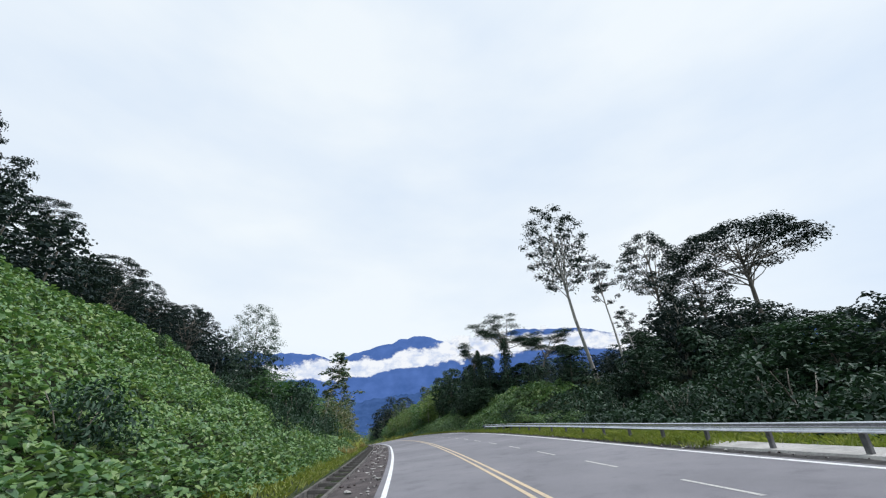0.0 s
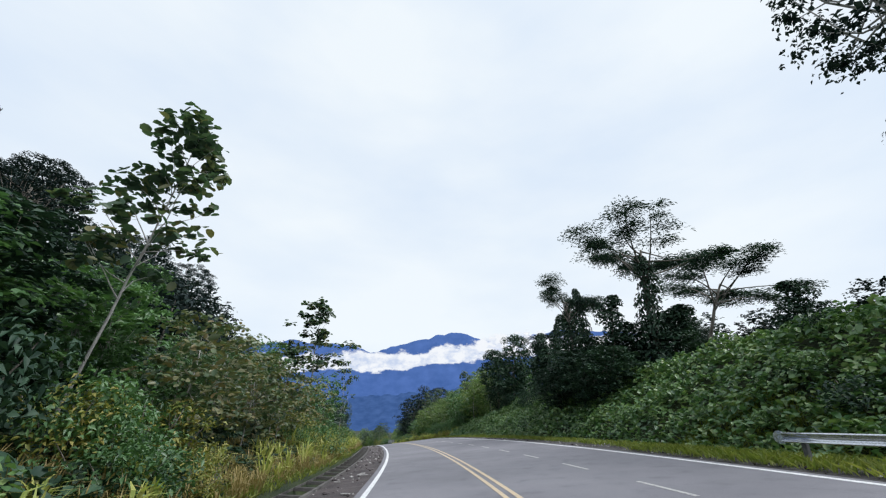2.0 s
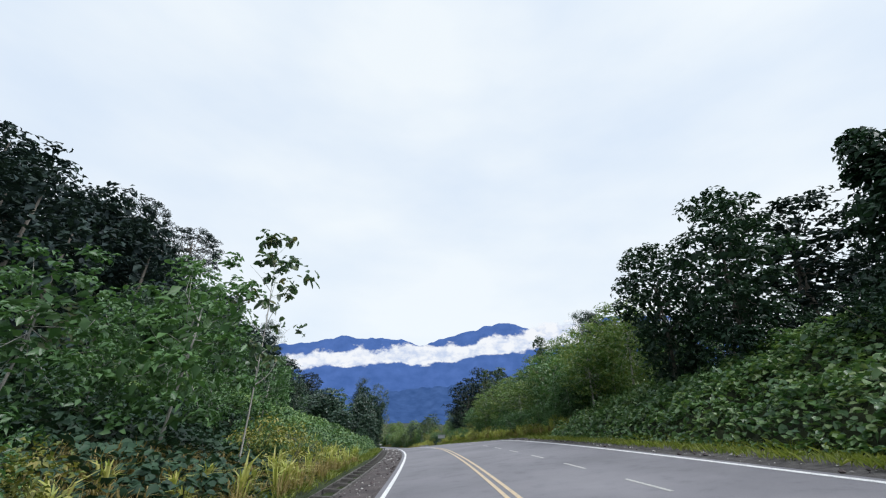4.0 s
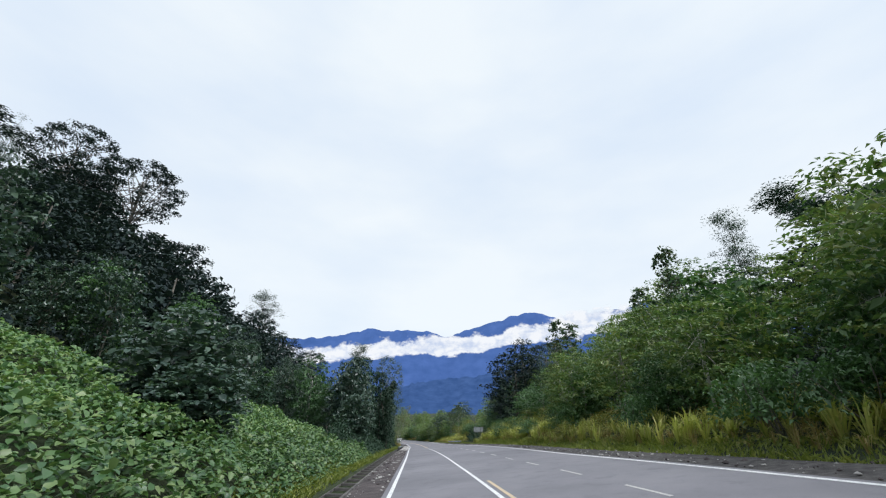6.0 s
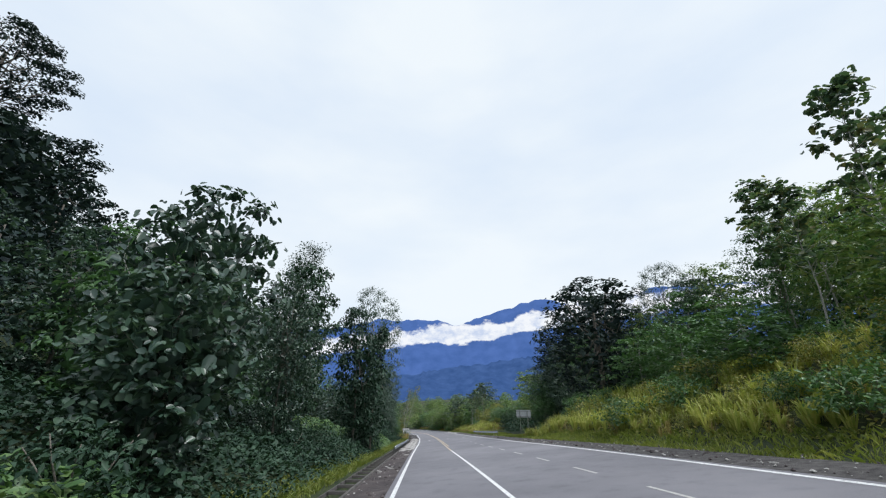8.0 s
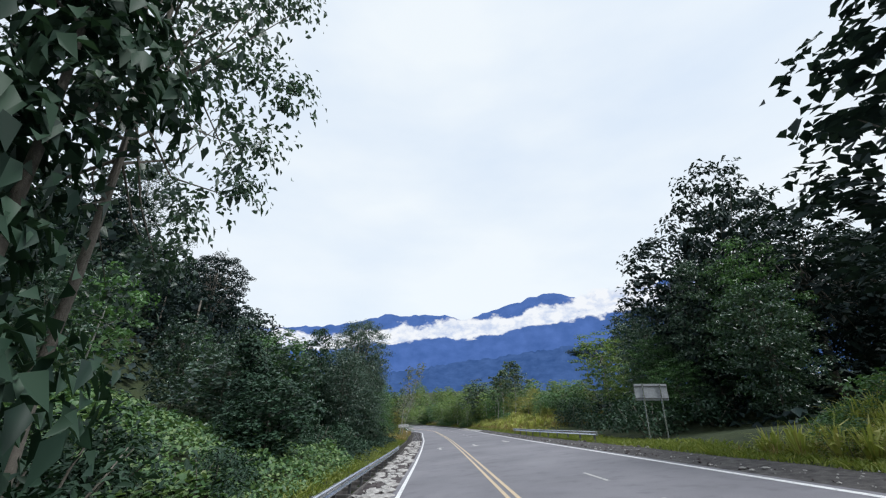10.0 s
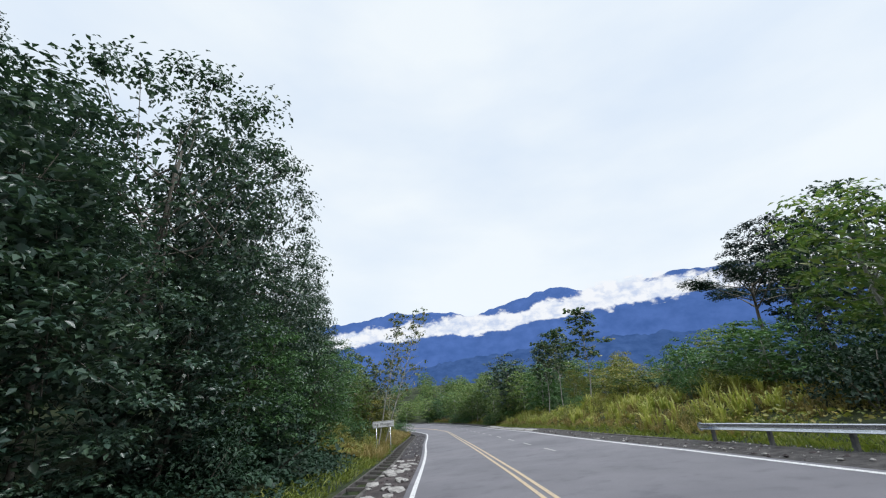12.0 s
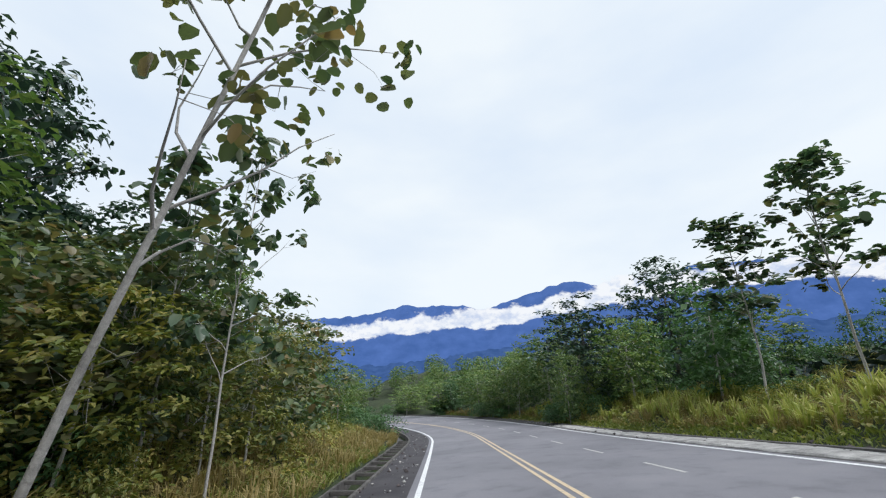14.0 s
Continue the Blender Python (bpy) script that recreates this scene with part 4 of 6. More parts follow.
def feather_tree(rng, height, fork, reach, boughs, pads):
    """A tree of flat feathery sprays: limbs fork above a bare trunk and carry drooping pads of narrow leaflets along their outer half."""
    trunk = limb_path((0, 0, -0.6), (rng.normal() * 0.04, rng.normal() * 0.04, 1), height * (fork + 0.22) + 0.6, rng, 0.1, 0.3, 8)
    wood = [tube(trunk, np.linspace(0.24, 0.1, 8), 8)]
    pts, nrm, axes = [], [], []
    for i in range(boughs):
        f = 0.68 + 0.32 * (i + 0.5) / boughs
        start = np.array([np.interp(f, np.linspace(0, 1, 8), trunk[:, a]) for a in range(3)])
        t, far = i * 2.39996 + rng.uniform(-0.4, 0.4), reach * (0.45 + 0.55 * ((i * 0.618) % 1.0))
        end = np.array((start[0] + far * math.cos(t), start[1] + far * math.sin(t), height * (1.0 - 0.36 * (far / reach) ** 2.2) - rng.uniform(0, 0.08) * height))
        bow = start * 0.5 + end * 0.5 + np.array((0, 0, 0.06 * height * rng.uniform(-0.6, 1.0))) + rng.normal(size=3) * 0.3
        g = np.linspace(0, 1, 7)[:, None]
        path = start * (1 - g) ** 2 + 2 * bow * g * (1 - g) + end * g ** 2
        wood.append(tube(path, np.linspace(0.1, 0.025, 7), 5))
        for j in range(pads):
            q = 1.0 - 0.52 * j / pads
            at = np.array([np.interp(q, np.linspace(0, 1, 7), path[:, a]) for a in range(3)])
            out = np.array((math.cos(t + rng.normal() * 0.8), math.sin(t + rng.normal() * 0.8), 0.0))
            mid = at + out * rng.uniform(0.3, 1.4) + np.array((0, 0, rng.uniform(-0.35, 0.45)))
            wood.append(tube([at, (at + mid) / 2 + (0, 0, 0.1), mid], [0.03, 0.022, 0.012], 4))
            n, size = 170, rng.uniform(0.8, 1.45)
            d = rng.normal(size=(n, 3)).clip(-1.7, 1.7) * np.array((0.6, 0.6, 0.2)) * size
            d[:, 2] -= 0.16 * (d[:, 0] ** 2 + d[:, 1] ** 2) / size
            pts.append(mid + d)
            axes.append(unit(d * np.array((1, 1, 0.2)) + 0.4 * out) + np.array((0, 0, -0.45)))
            nrm.append(rng.normal(size=(n, 3)) * 0.35 + np.array((0, 0, 1.0)))
    leaves = leaf_faces(np.concatenate(pts), np.concatenate(nrm), 0.34, rng, 0.26, 0.12, np.concatenate(axes))
    return mesh_from("trunk", *joined(wood), BARK_GREY, True), quads_mesh("crown", leaves, LEAF_FEATHER)


def mound_leaves(rng, radius, height, count, leaf, mat, big=True, lumps=9, fill=0.45):
    """The leaves of a bush, down to the ground, in uneven lumps."""
    clumps = []
    for i in range(lumps):
        t, r = rng.uniform(0, 6.28), radius * math.sqrt(rng.uniform(0, 0.7))
        h = height * (1 - 0.55 * (r / radius) ** 2) * rng.uniform(0.55, 1.0)
        for k in range(2):
            z = h * (0.35 + 0.45 * k)
            q = radius * rng.uniform(0.3, 0.5)
            clumps.append((np.array((r * math.cos(t), r * math.sin(t), z)), (q, q, h * 0.33)))
    pts, out = clump_points(clumps, count // len(clumps), rng, fill)
    pts[:, 2] = np.maximum(pts[:, 2], 0.05)
    nrm = out * 0.7 + np.array((0, 0, 0.7)) + rng.normal(size=pts.shape) * 0.4
    if big:
        return round_leaves("foliage", pts, nrm, leaf, rng, mat, 0.75, 0.3)
    return quads_mesh("foliage", leaf_faces(pts, nrm, leaf, rng, 0.5, 0.3), mat)


KINDS = {}


def kind_of_plant(key, name, label, category, group, height, radius, meshes):
    """Keeps a plant's meshes and natural size, by which plant() makes each one."""
    KINDS[key] = (name, label, category, group, height, radius, meshes)


def plant(key, s, u, height, radius=None, lift=0.0, lean=None):
    """One plant of that kind, rooted at s, u, of that height and crown radius."""
    name, label, category, group, tall, broad, meshes = KINDS[key]
    k = height / tall
    w = k if radius is None else radius / broad
    root = new(name)
    root.empty_display_size = 0.2
    p = spot(s, u, lift)
    m = pose(*p, 0, 0, (s * 37.1 + u * 91.7) % 360) @ Matrix.Diagonal((w, w, k, 1))
    if lean is not None:
        top = spot(*lean, 0.0)
        shear = Matrix.Identity(4)
        shear[0][2], shear[1][2] = (top[0] - p[0]) / height, (top[1] - p[1]) / height
        rest = m.to_3x3().to_4x4()
        bend = rest.inverted() @ shear @ rest
        meshes = [(a, b.copy()) for a, b in meshes]
        for _, me in meshes:
            me.transform(bend)
    root.matrix_basis = m
    tagged(root, label, category, group)
    for part_name, me in meshes:
        part(part_name, me, root)
    return root


def build_kinds():
    rng = np.random.default_rng(21)

    def wooded(key, name, label, group, height, radius, pair, category="tree"):
        co = np.zeros(3 * len(pair[1].vertices))
        pair[1].vertices.foreach_get("co", co)
        co = co.reshape(-1, 3)
        height, radius = float(np.percentile(co[:, 2], 99.7)), float(np.percentile(np.hypot(co[:, 0] - co[:, 0].mean(), co[:, 1] - co[:, 1].mean()), 96))
        drift = co[:, :2].mean(0) / co[:, 2].mean()
        for me in pair:
            c = np.zeros(3 * len(me.vertices))
            me.vertices.foreach_get("co", c)
            c = c.reshape(-1, 3)
            c[:, :2] -= c[:, 2:] * drift
            me.vertices.foreach_set("co", c.astype(np.float32).ravel())
            me.update()
        kind_of_plant(key, name, label, category, group, height, radius, (("trunk", pair[0]), ("crown", pair[1])))

    wooded("tall", "tree", "tall slender tree with a long pale trunk", "", 32, 6.4,
           crown_tree(rng, 32, 0.74, 5.6, 8.2, 80, 75, 0.34, LEAF_DARK, BARK_PALE, 0.36, -0.95, 0.22, 0.8, 0.9, 0.06))
    for i in range(3):
        wooded(f"forest{i}", "tree", "dark green forest tree, leafy almost to the ground", "forest trees", 18, 5.2,
               crown_tree(rng, 18, 0.52, 4.5, 8.4, 44, 70, 0.48, LEAF_DARK, BARK_GREY, 0.3, -0.95, 0.33, 0.75, 0.6, 0.15))
    for i in range(2):
        wooded(f"dome{i}", "tree", "forest tree with dense domed crown on bare limbs", "forest trees", 24, 6.6,
               crown_tree(rng, 24, 0.72, 5.8, 6.2, 76, 88, 0.36, LEAF_DARK, BARK_GREY, 0.36, -0.8, 0.2, 0.72, 0.4, 0.0))
    wooded("umbrella", "tree", "wide flat-topped tree with open forked limbs", "", 24, 12.5,
           crown_tree(rng, 26, 0.78, 11.2, 5.6, 74, 140, 0.46, LEAF_DARK, BARK_GREY, 0.5, -0.12, 0.19, 0.5, 0.42, 0.0))
    for i in range(2):
        wooded(f"airy{i}", "tree", "thin-leaved young tree with light open crown", "", 14, 4.0,
               tree_meshes(rng, 14, 0.15, 3.1, 26, 0.16, 84, LEAF_DEEP, BARK_GREY, 0.11, 0.9, 0.3, 0.04, 0.6, 4))
    for i in range(3):
        wooded(f"feather{i}", "tree", "feathery-leaved tree with flat layered boughs on forked limbs", "", 16, 6.2,
               feather_tree(rng, 18, 0.5, 6.6, 12, 6))
    for i in range(3):
        wooded(f"sapling{i}", "sapling", "slender pale-stemmed sapling with large round leaves", "roadside saplings", 10, 2.3,
               tree_meshes(rng, 10, 0.34, 1.8, 15, 0.34, 14, LEAF_BIG, BARK_PALE, 0.055, 0.9, 0.34, 0.07, 0.5, 2, True, 0.8), "sapling")
    for i in range(2):
        wooded(f"tallsapling{i}", "sapling", "tall pale-stemmed sapling with large round leaves", "roadside saplings", 14, 2.3,
               tree_meshes(rng, 14, 0.42, 2.0, 22, 0.34, 15, LEAF_BIG, BARK_PALE, 0.06, 0.9, 0.3, 0.03, 0.7, 3, True, 0.8), "sapling")
    wooded("leansapling", "sapling", "leaning pale-stemmed sapling with sparse round leaves turning yellow", "", 12, 2.2,
           tree_meshes(rng, 12, 0.32, 2.0, 20, 0.21, 10, LEAF_TURNING, BARK_PALE, 0.055, 0.9, 0.26, 0.02, 0.7, 3, True, 0.7), "sapling")
    for i in range(3):
        wooded(f"thicket{i}", "small_tree", "small bushy roadside tree, leafy to the ground", "roadside thicket", 8, 2.9,
               crown_tree(rng, 8, 0.5, 2.3, 4.0, 26, 62, 0.28, LEAF_MID, BARK_PALE, 0.07, -0.95, 0.38, 0.7, 0.7, 0.2, 0.06, 0.6))
    for i in range(2):
        wooded(f"grove{i}", "tree", "dense broad-leaved tree beside the road", "roadside thicket", 13, 3.8,
               crown_tree(rng, 13, 0.5, 3.2, 6.4, 46, 50, 0.35, LEAF_DEEP, BARK_GREY, 0.14, -0.97, 0.34, 0.65, 0.7, 0.3, 0.06, 0.6))
    for i in range(2):
        wooded(f"bigleaf{i}", "small_tree", "dark bushy tree with big round leaves in tiers", "", 9, 3.4,
               crown_tree(rng, 9, 0.5, 3.0, 4.5, 52, 46, 0.3, LEAF_DEEP, BARK_GREY, 0.08, -0.95, 0.32, 0.45, 0.6, 0.4, 0.05, 0.6, True))
    wooded("openround", "tree", "round-crowned tree with fine leaves and sky showing through", "", 14, 4.2,
           crown_tree(rng, 14, 0.6, 3.8, 5.6, 70, 130, 0.165, LEAF_DEEP, BARK_GREY, 0.13, -0.95, 0.24, 0.8, 0.8, 0.1))
    for i in range(2):
        wooded(f"pole{i}", "tree", "slender pale tree trunk with a small high crown", "", 22, 2.6,
               tree_meshes(rng, 22, 0.66, 2.4, 16, 0.3, 44, LEAF_DARK, BARK_PALE, 0.2, 0.8, 0.3, 0.03, 0.5, 3))
    wooded("midgrove", "tree", "leafy green tree close beside the road", "roadside thicket", 13, 3.8,
           crown_tree(rng, 13, 0.5, 3.2, 6.4, 56, 105, 0.22, LEAF_MID, BARK_GREY, 0.1, -0.97, 0.31, 0.6, 0.7, 0.25, 0.06, 0.5))
    wooded("finegrove", "tree", "dense dark green tree close beside the road", "roadside thicket", 13, 3.8,
           crown_tree(rng, 13, 0.5, 3.2, 6.4, 54, 120, 0.21, LEAF_DEEP, BARK_GREY, 0.1, -0.97, 0.32, 0.6, 0.7, 0.3, 0.06, 0.55))
    for i in range(2):
        wooded(f"lightgrove{i}", "tree", "leafy yellow-green tree on an overgrown bank", "roadside thicket", 13, 3.8,
               crown_tree(rng, 13, 0.52, 3.2, 6.2, 42, 66, 0.33, LEAF_LIGHT, BARK_PALE, 0.12, -0.9, 0.34, 0.6, 0.7, 0.2, 0.06, 0.5))
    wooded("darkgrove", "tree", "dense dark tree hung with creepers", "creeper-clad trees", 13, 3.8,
           crown_tree(rng, 13, 0.5, 3.2, 6.4, 40, 100, 0.36, VINE_SHADE, BARK_GREY, 0.16, -0.97, 0.36, 0.8, 0.4, 0.15, 0.06, 0.7))
    for i in range(2):
        wooded(f"turning{i}", "small_tree", "bushy sapling with round leaves turning yellow and brown", "roadside thicket", 8, 2.9,
               crown_tree(rng, 8, 0.52, 2.4, 3.9, 30, 46, 0.24, LEAF_TURNING, BARK_PALE, 0.05, -0.85, 0.34, 0.6, 0.6, 0.15, 0.06, 0.6, True))
    wooded("yellow_thicket", "small_tree", "small tree with yellowing leaves on a grassy bank", "roadside thicket", 8, 2.9,
           crown_tree(rng, 8, 0.55, 2.3, 3.6, 22, 95, 0.24, SCRUB, BARK_PALE, 0.06, -0.8, 0.36, 0.65, 0.5, 0.1, 0.06, 0.5))
    for i in range(2):
        w, _ = tree_meshes(rng, 11.2, 0.6, 0.9, 3, 0.3, 5, VINE_SHADE, BARK_GREY, 0.16, lean=0.0)
        clumps = [(np.array((rng.normal() * 0.5, rng.normal() * 0.5, z)), (r, r, 1.5)) for z, r in
                  [(0.8, 2.2), (2.2, 1.9), (3.8, 1.7), (5.4, 1.7), (7, 1.5), (8.4, 1.45), (9.8, 1.3), (11, 0.9)]]
        pts, out = clump_points(clumps, 330, rng, 0.3)
        pts[:, 2] = np.maximum(pts[:, 2], 0.05)
        c = quads_mesh("creeper", leaf_faces(pts, out + np.array((0, 0, 0.35)) + rng.normal(size=pts.shape) * 0.35, 0.34, rng, 0.7, 0.45), VINE_SHADE)
        kind_of_plant(f"vine{i}", "tree", "tree trunk smothered in a column of dark creepers", "tree", "creeper-clad trees", 12, 2.3, (("trunk", w), ("creeper", c)))
    for key, mat, label in (("vinemound", VINE, "mound of bright green creepers behind a guardrail"), ("bush", LEAF_MID, "rounded green roadside bush with broad leaves"), ("darkbush", VINE_SHADE, "dark bush overgrown with creepers"),
                            ("scrub", SCRUB, "low yellow-green scrub bush")):
        for i in range(3):
            me = mound_leaves(rng, 1.7, 2.4, 1000 if key == "scrub" else 1050, 0.17 if key == "scrub" else 0.18, mat, False, 12)
            stems = joined([tube(limb_path((0, 0, -0.1), (math.cos(a) * 0.6, math.sin(a) * 0.6, 1), 1.9, rng, 0.3), np.linspace(0.035, 0.01, 5), 5) for a in (0.4, 1.9, 3.3, 5.0)])
            kind_of_plant(f"{key}{i}", "bush", label, "bush", "roadside bushes", 2.4, 1.9, (("foliage", me), ("stem", mesh_from("stem", *stems, BARK_GREY, True))))


def scatter_leaves(name, label, category, zone, density, leaf, mat, rng, lump=0.5, depth=0.35, width=0.75, edge=1.2):
    """A carpet of leaves over a stretch of bank, heaped in soft lumps, as one object."""
    s0, s1, u0, u1 = zone
    n = int(abs((s1 - s0) * (u1 - u0)) * density)
    s, u = rng.uniform(s0, s1, n), rng.uniform(min(u0, u1), max(u0, u1), n)
    thin = np.clip((np.abs(u - 4) - 10) / 22, 0, 1)
    keep = rng.uniform(0, 1, n) > thin * 0.7
    s, u, thin = s[keep], u[keep], thin[keep]
    n = len(s)
    leaf = leaf * (1 + 0.8 * thin)
    p = spot(s, u)
    heap = np.array([0.5 + 0.4 * noise.noise((a * 0.3, b * 0.3, 2.0)) + 0.45 * noise.noise((a * 0.95, b * 0.95, 6.0)) + 0.25 * noise.noise((a * 2.2, b * 2.2, 3.0)) for a, b in zip(s, u)])
    near = np.clip(np.minimum(np.abs(u - u0), np.abs(u - u1)) / edge, 0.15, 1)
    p[:, 2] += (heap * lump * 2 * near) - rng.uniform(0, 1, n) ** 2 * depth * near + 0.05
    du = spot(s, u + 0.4)[:, 2] - spot(s, u - 0.4)[:, 2]
    h = np.interp(s, STATIONS, HEADING)
    up = np.stack([-np.cos(h) * du / 0.8, -np.sin(h) * du / 0.8, np.ones(n)], -1)
    nrm = unit(up) * 0.5 + np.array((0, 0, 0.6)) + rng.normal(size=(n, 3)) * 0.4
    close = np.abs(u - 4) < 13.5
    far = ~close
    if far.any():
        tagged(new(name, quads_mesh(name, leaf_faces(p[far], nrm[far], leaf[far], rng, width, 0.25), mat)), label, category, kind="stuff")
    if close.any():
        tagged(new(name, ovate_leaves(name, p[close], nrm[close], leaf[close], rng, mat, width)), label, category, kind="stuff")


def scatter_tufts(name, label, zones, mat, rng, tall=0.9, density=1.6, blades=20, width=0.014):
    """Grass in tufts of arching blades, over stretches beside the road; zones hold s, distance beside a road edge, side and thickness."""
    quads = []
    for s0, s1, a0, a1, side, k in zones:
        n = int((s1 - s0) * abs(a1 - a0) * density * k)
        s, a = rng.uniform(s0, s1, n), rng.uniform(min(a0, a1), max(a0, a1), n)
        u = left_line(s) - a if side < 0 else left_line(s) + ROAD_WIDTH + a
        grow = np.array([0.75 + 0.6 * noise.noise((x * 0.25, y * 0.35, 9.0)) for x, y in zip(s, u)]) * rng.uniform(0.7, 1.25, n)
        p = np.repeat(spot(s, u), blades, 0)
        size = np.repeat(grow, blades) * tall * rng.uniform(0.55, 1.2, n * blades)
        t = rng.uniform(0, 6.28, n * blades)
        out = np.stack([np.cos(t), np.sin(t), 0 * t], -1)
        across = np.stack([-np.sin(t), np.cos(t), 0 * t], -1) * (width * rng.uniform(0.6, 1.5, n * blades))[:, None]
        spread = rng.uniform(0.1, 0.85, n * blades)[:, None]
        up = np.array((0, 0, 1.0))
        size = size[:, None]
        p = p + out * 0.1 * rng.uniform(0, 1, (n * blades, 1)) - up * 0.05
        mid = p + out * size * spread * 0.4 + up * size * 0.68
        tip = p + out * size * spread * 1.1 + up * size * (1.0 - 0.45 * spread)
        quads.append(np.stack([p - across * 0.7, p + across * 0.7, mid + across, mid - across], 1))
        quads.append(np.stack([mid - across, mid + across, tip + across * 0.2, tip - across * 0.2], 1))
    ob = new(name, quads_mesh(name, np.concatenate(quads), mat))
    return tagged(ob, label, "grass", kind="stuff")


def scatter_blades(name, label, zones, mat, rng, tall=0.35, density=45, lean=0.45, width=0.03):
    """Grass: narrow blades in tufts over stretches beside the road; zones hold s and distance beside a road edge."""
    quads = []
    for s0, s1, a0, a1, side, k in zones:
        n = int((s1 - s0) * abs(a1 - a0) * density * k)
        s = rng.uniform(s0, s1, n)
        a = rng.uniform(min(a0, a1), max(a0, a1), n)
        thick = np.array([noise.noise((x * 0.5, y * 0.8, 4.0)) for x, y in zip(s, a)])
        keep = thick > rng.uniform(-0.9, 0.25, n)
        s, a, n = s[keep], a[keep], int(keep.sum())
        u = left_line(s) - a if side < 0 else left_line(s) + ROAD_WIDTH + a
        p = spot(s, u)
        size = tall * rng.uniform(0.5, 1.4, n)
        t = rng.uniform(0, 6.28, n)
        side_way = np.stack([np.cos(t), np.sin(t), 0 * t], -1) * (width * rng.uniform(0.6, 1.5, n))[:, None]
        bend = np.stack([-np.sin(t), np.cos(t), 0 * t], -1) * (size * lean * rng.normal(size=n))[:, None]
        mid = p + bend * 0.35 + np.array((0, 0, 1.0)) * (size * 0.6)[:, None]
        tip = p + bend + np.array((0, 0, 1.0)) * size[:, None]
        quads.append(np.stack([p, mid + side_way, tip, mid - side_way], 1))
    ob = new(name, quads_mesh(name, np.concatenate(quads), mat))
    return tagged(ob, label, "grass", kind="stuff")


build_kinds()
rng = np.random.default_rng(77)

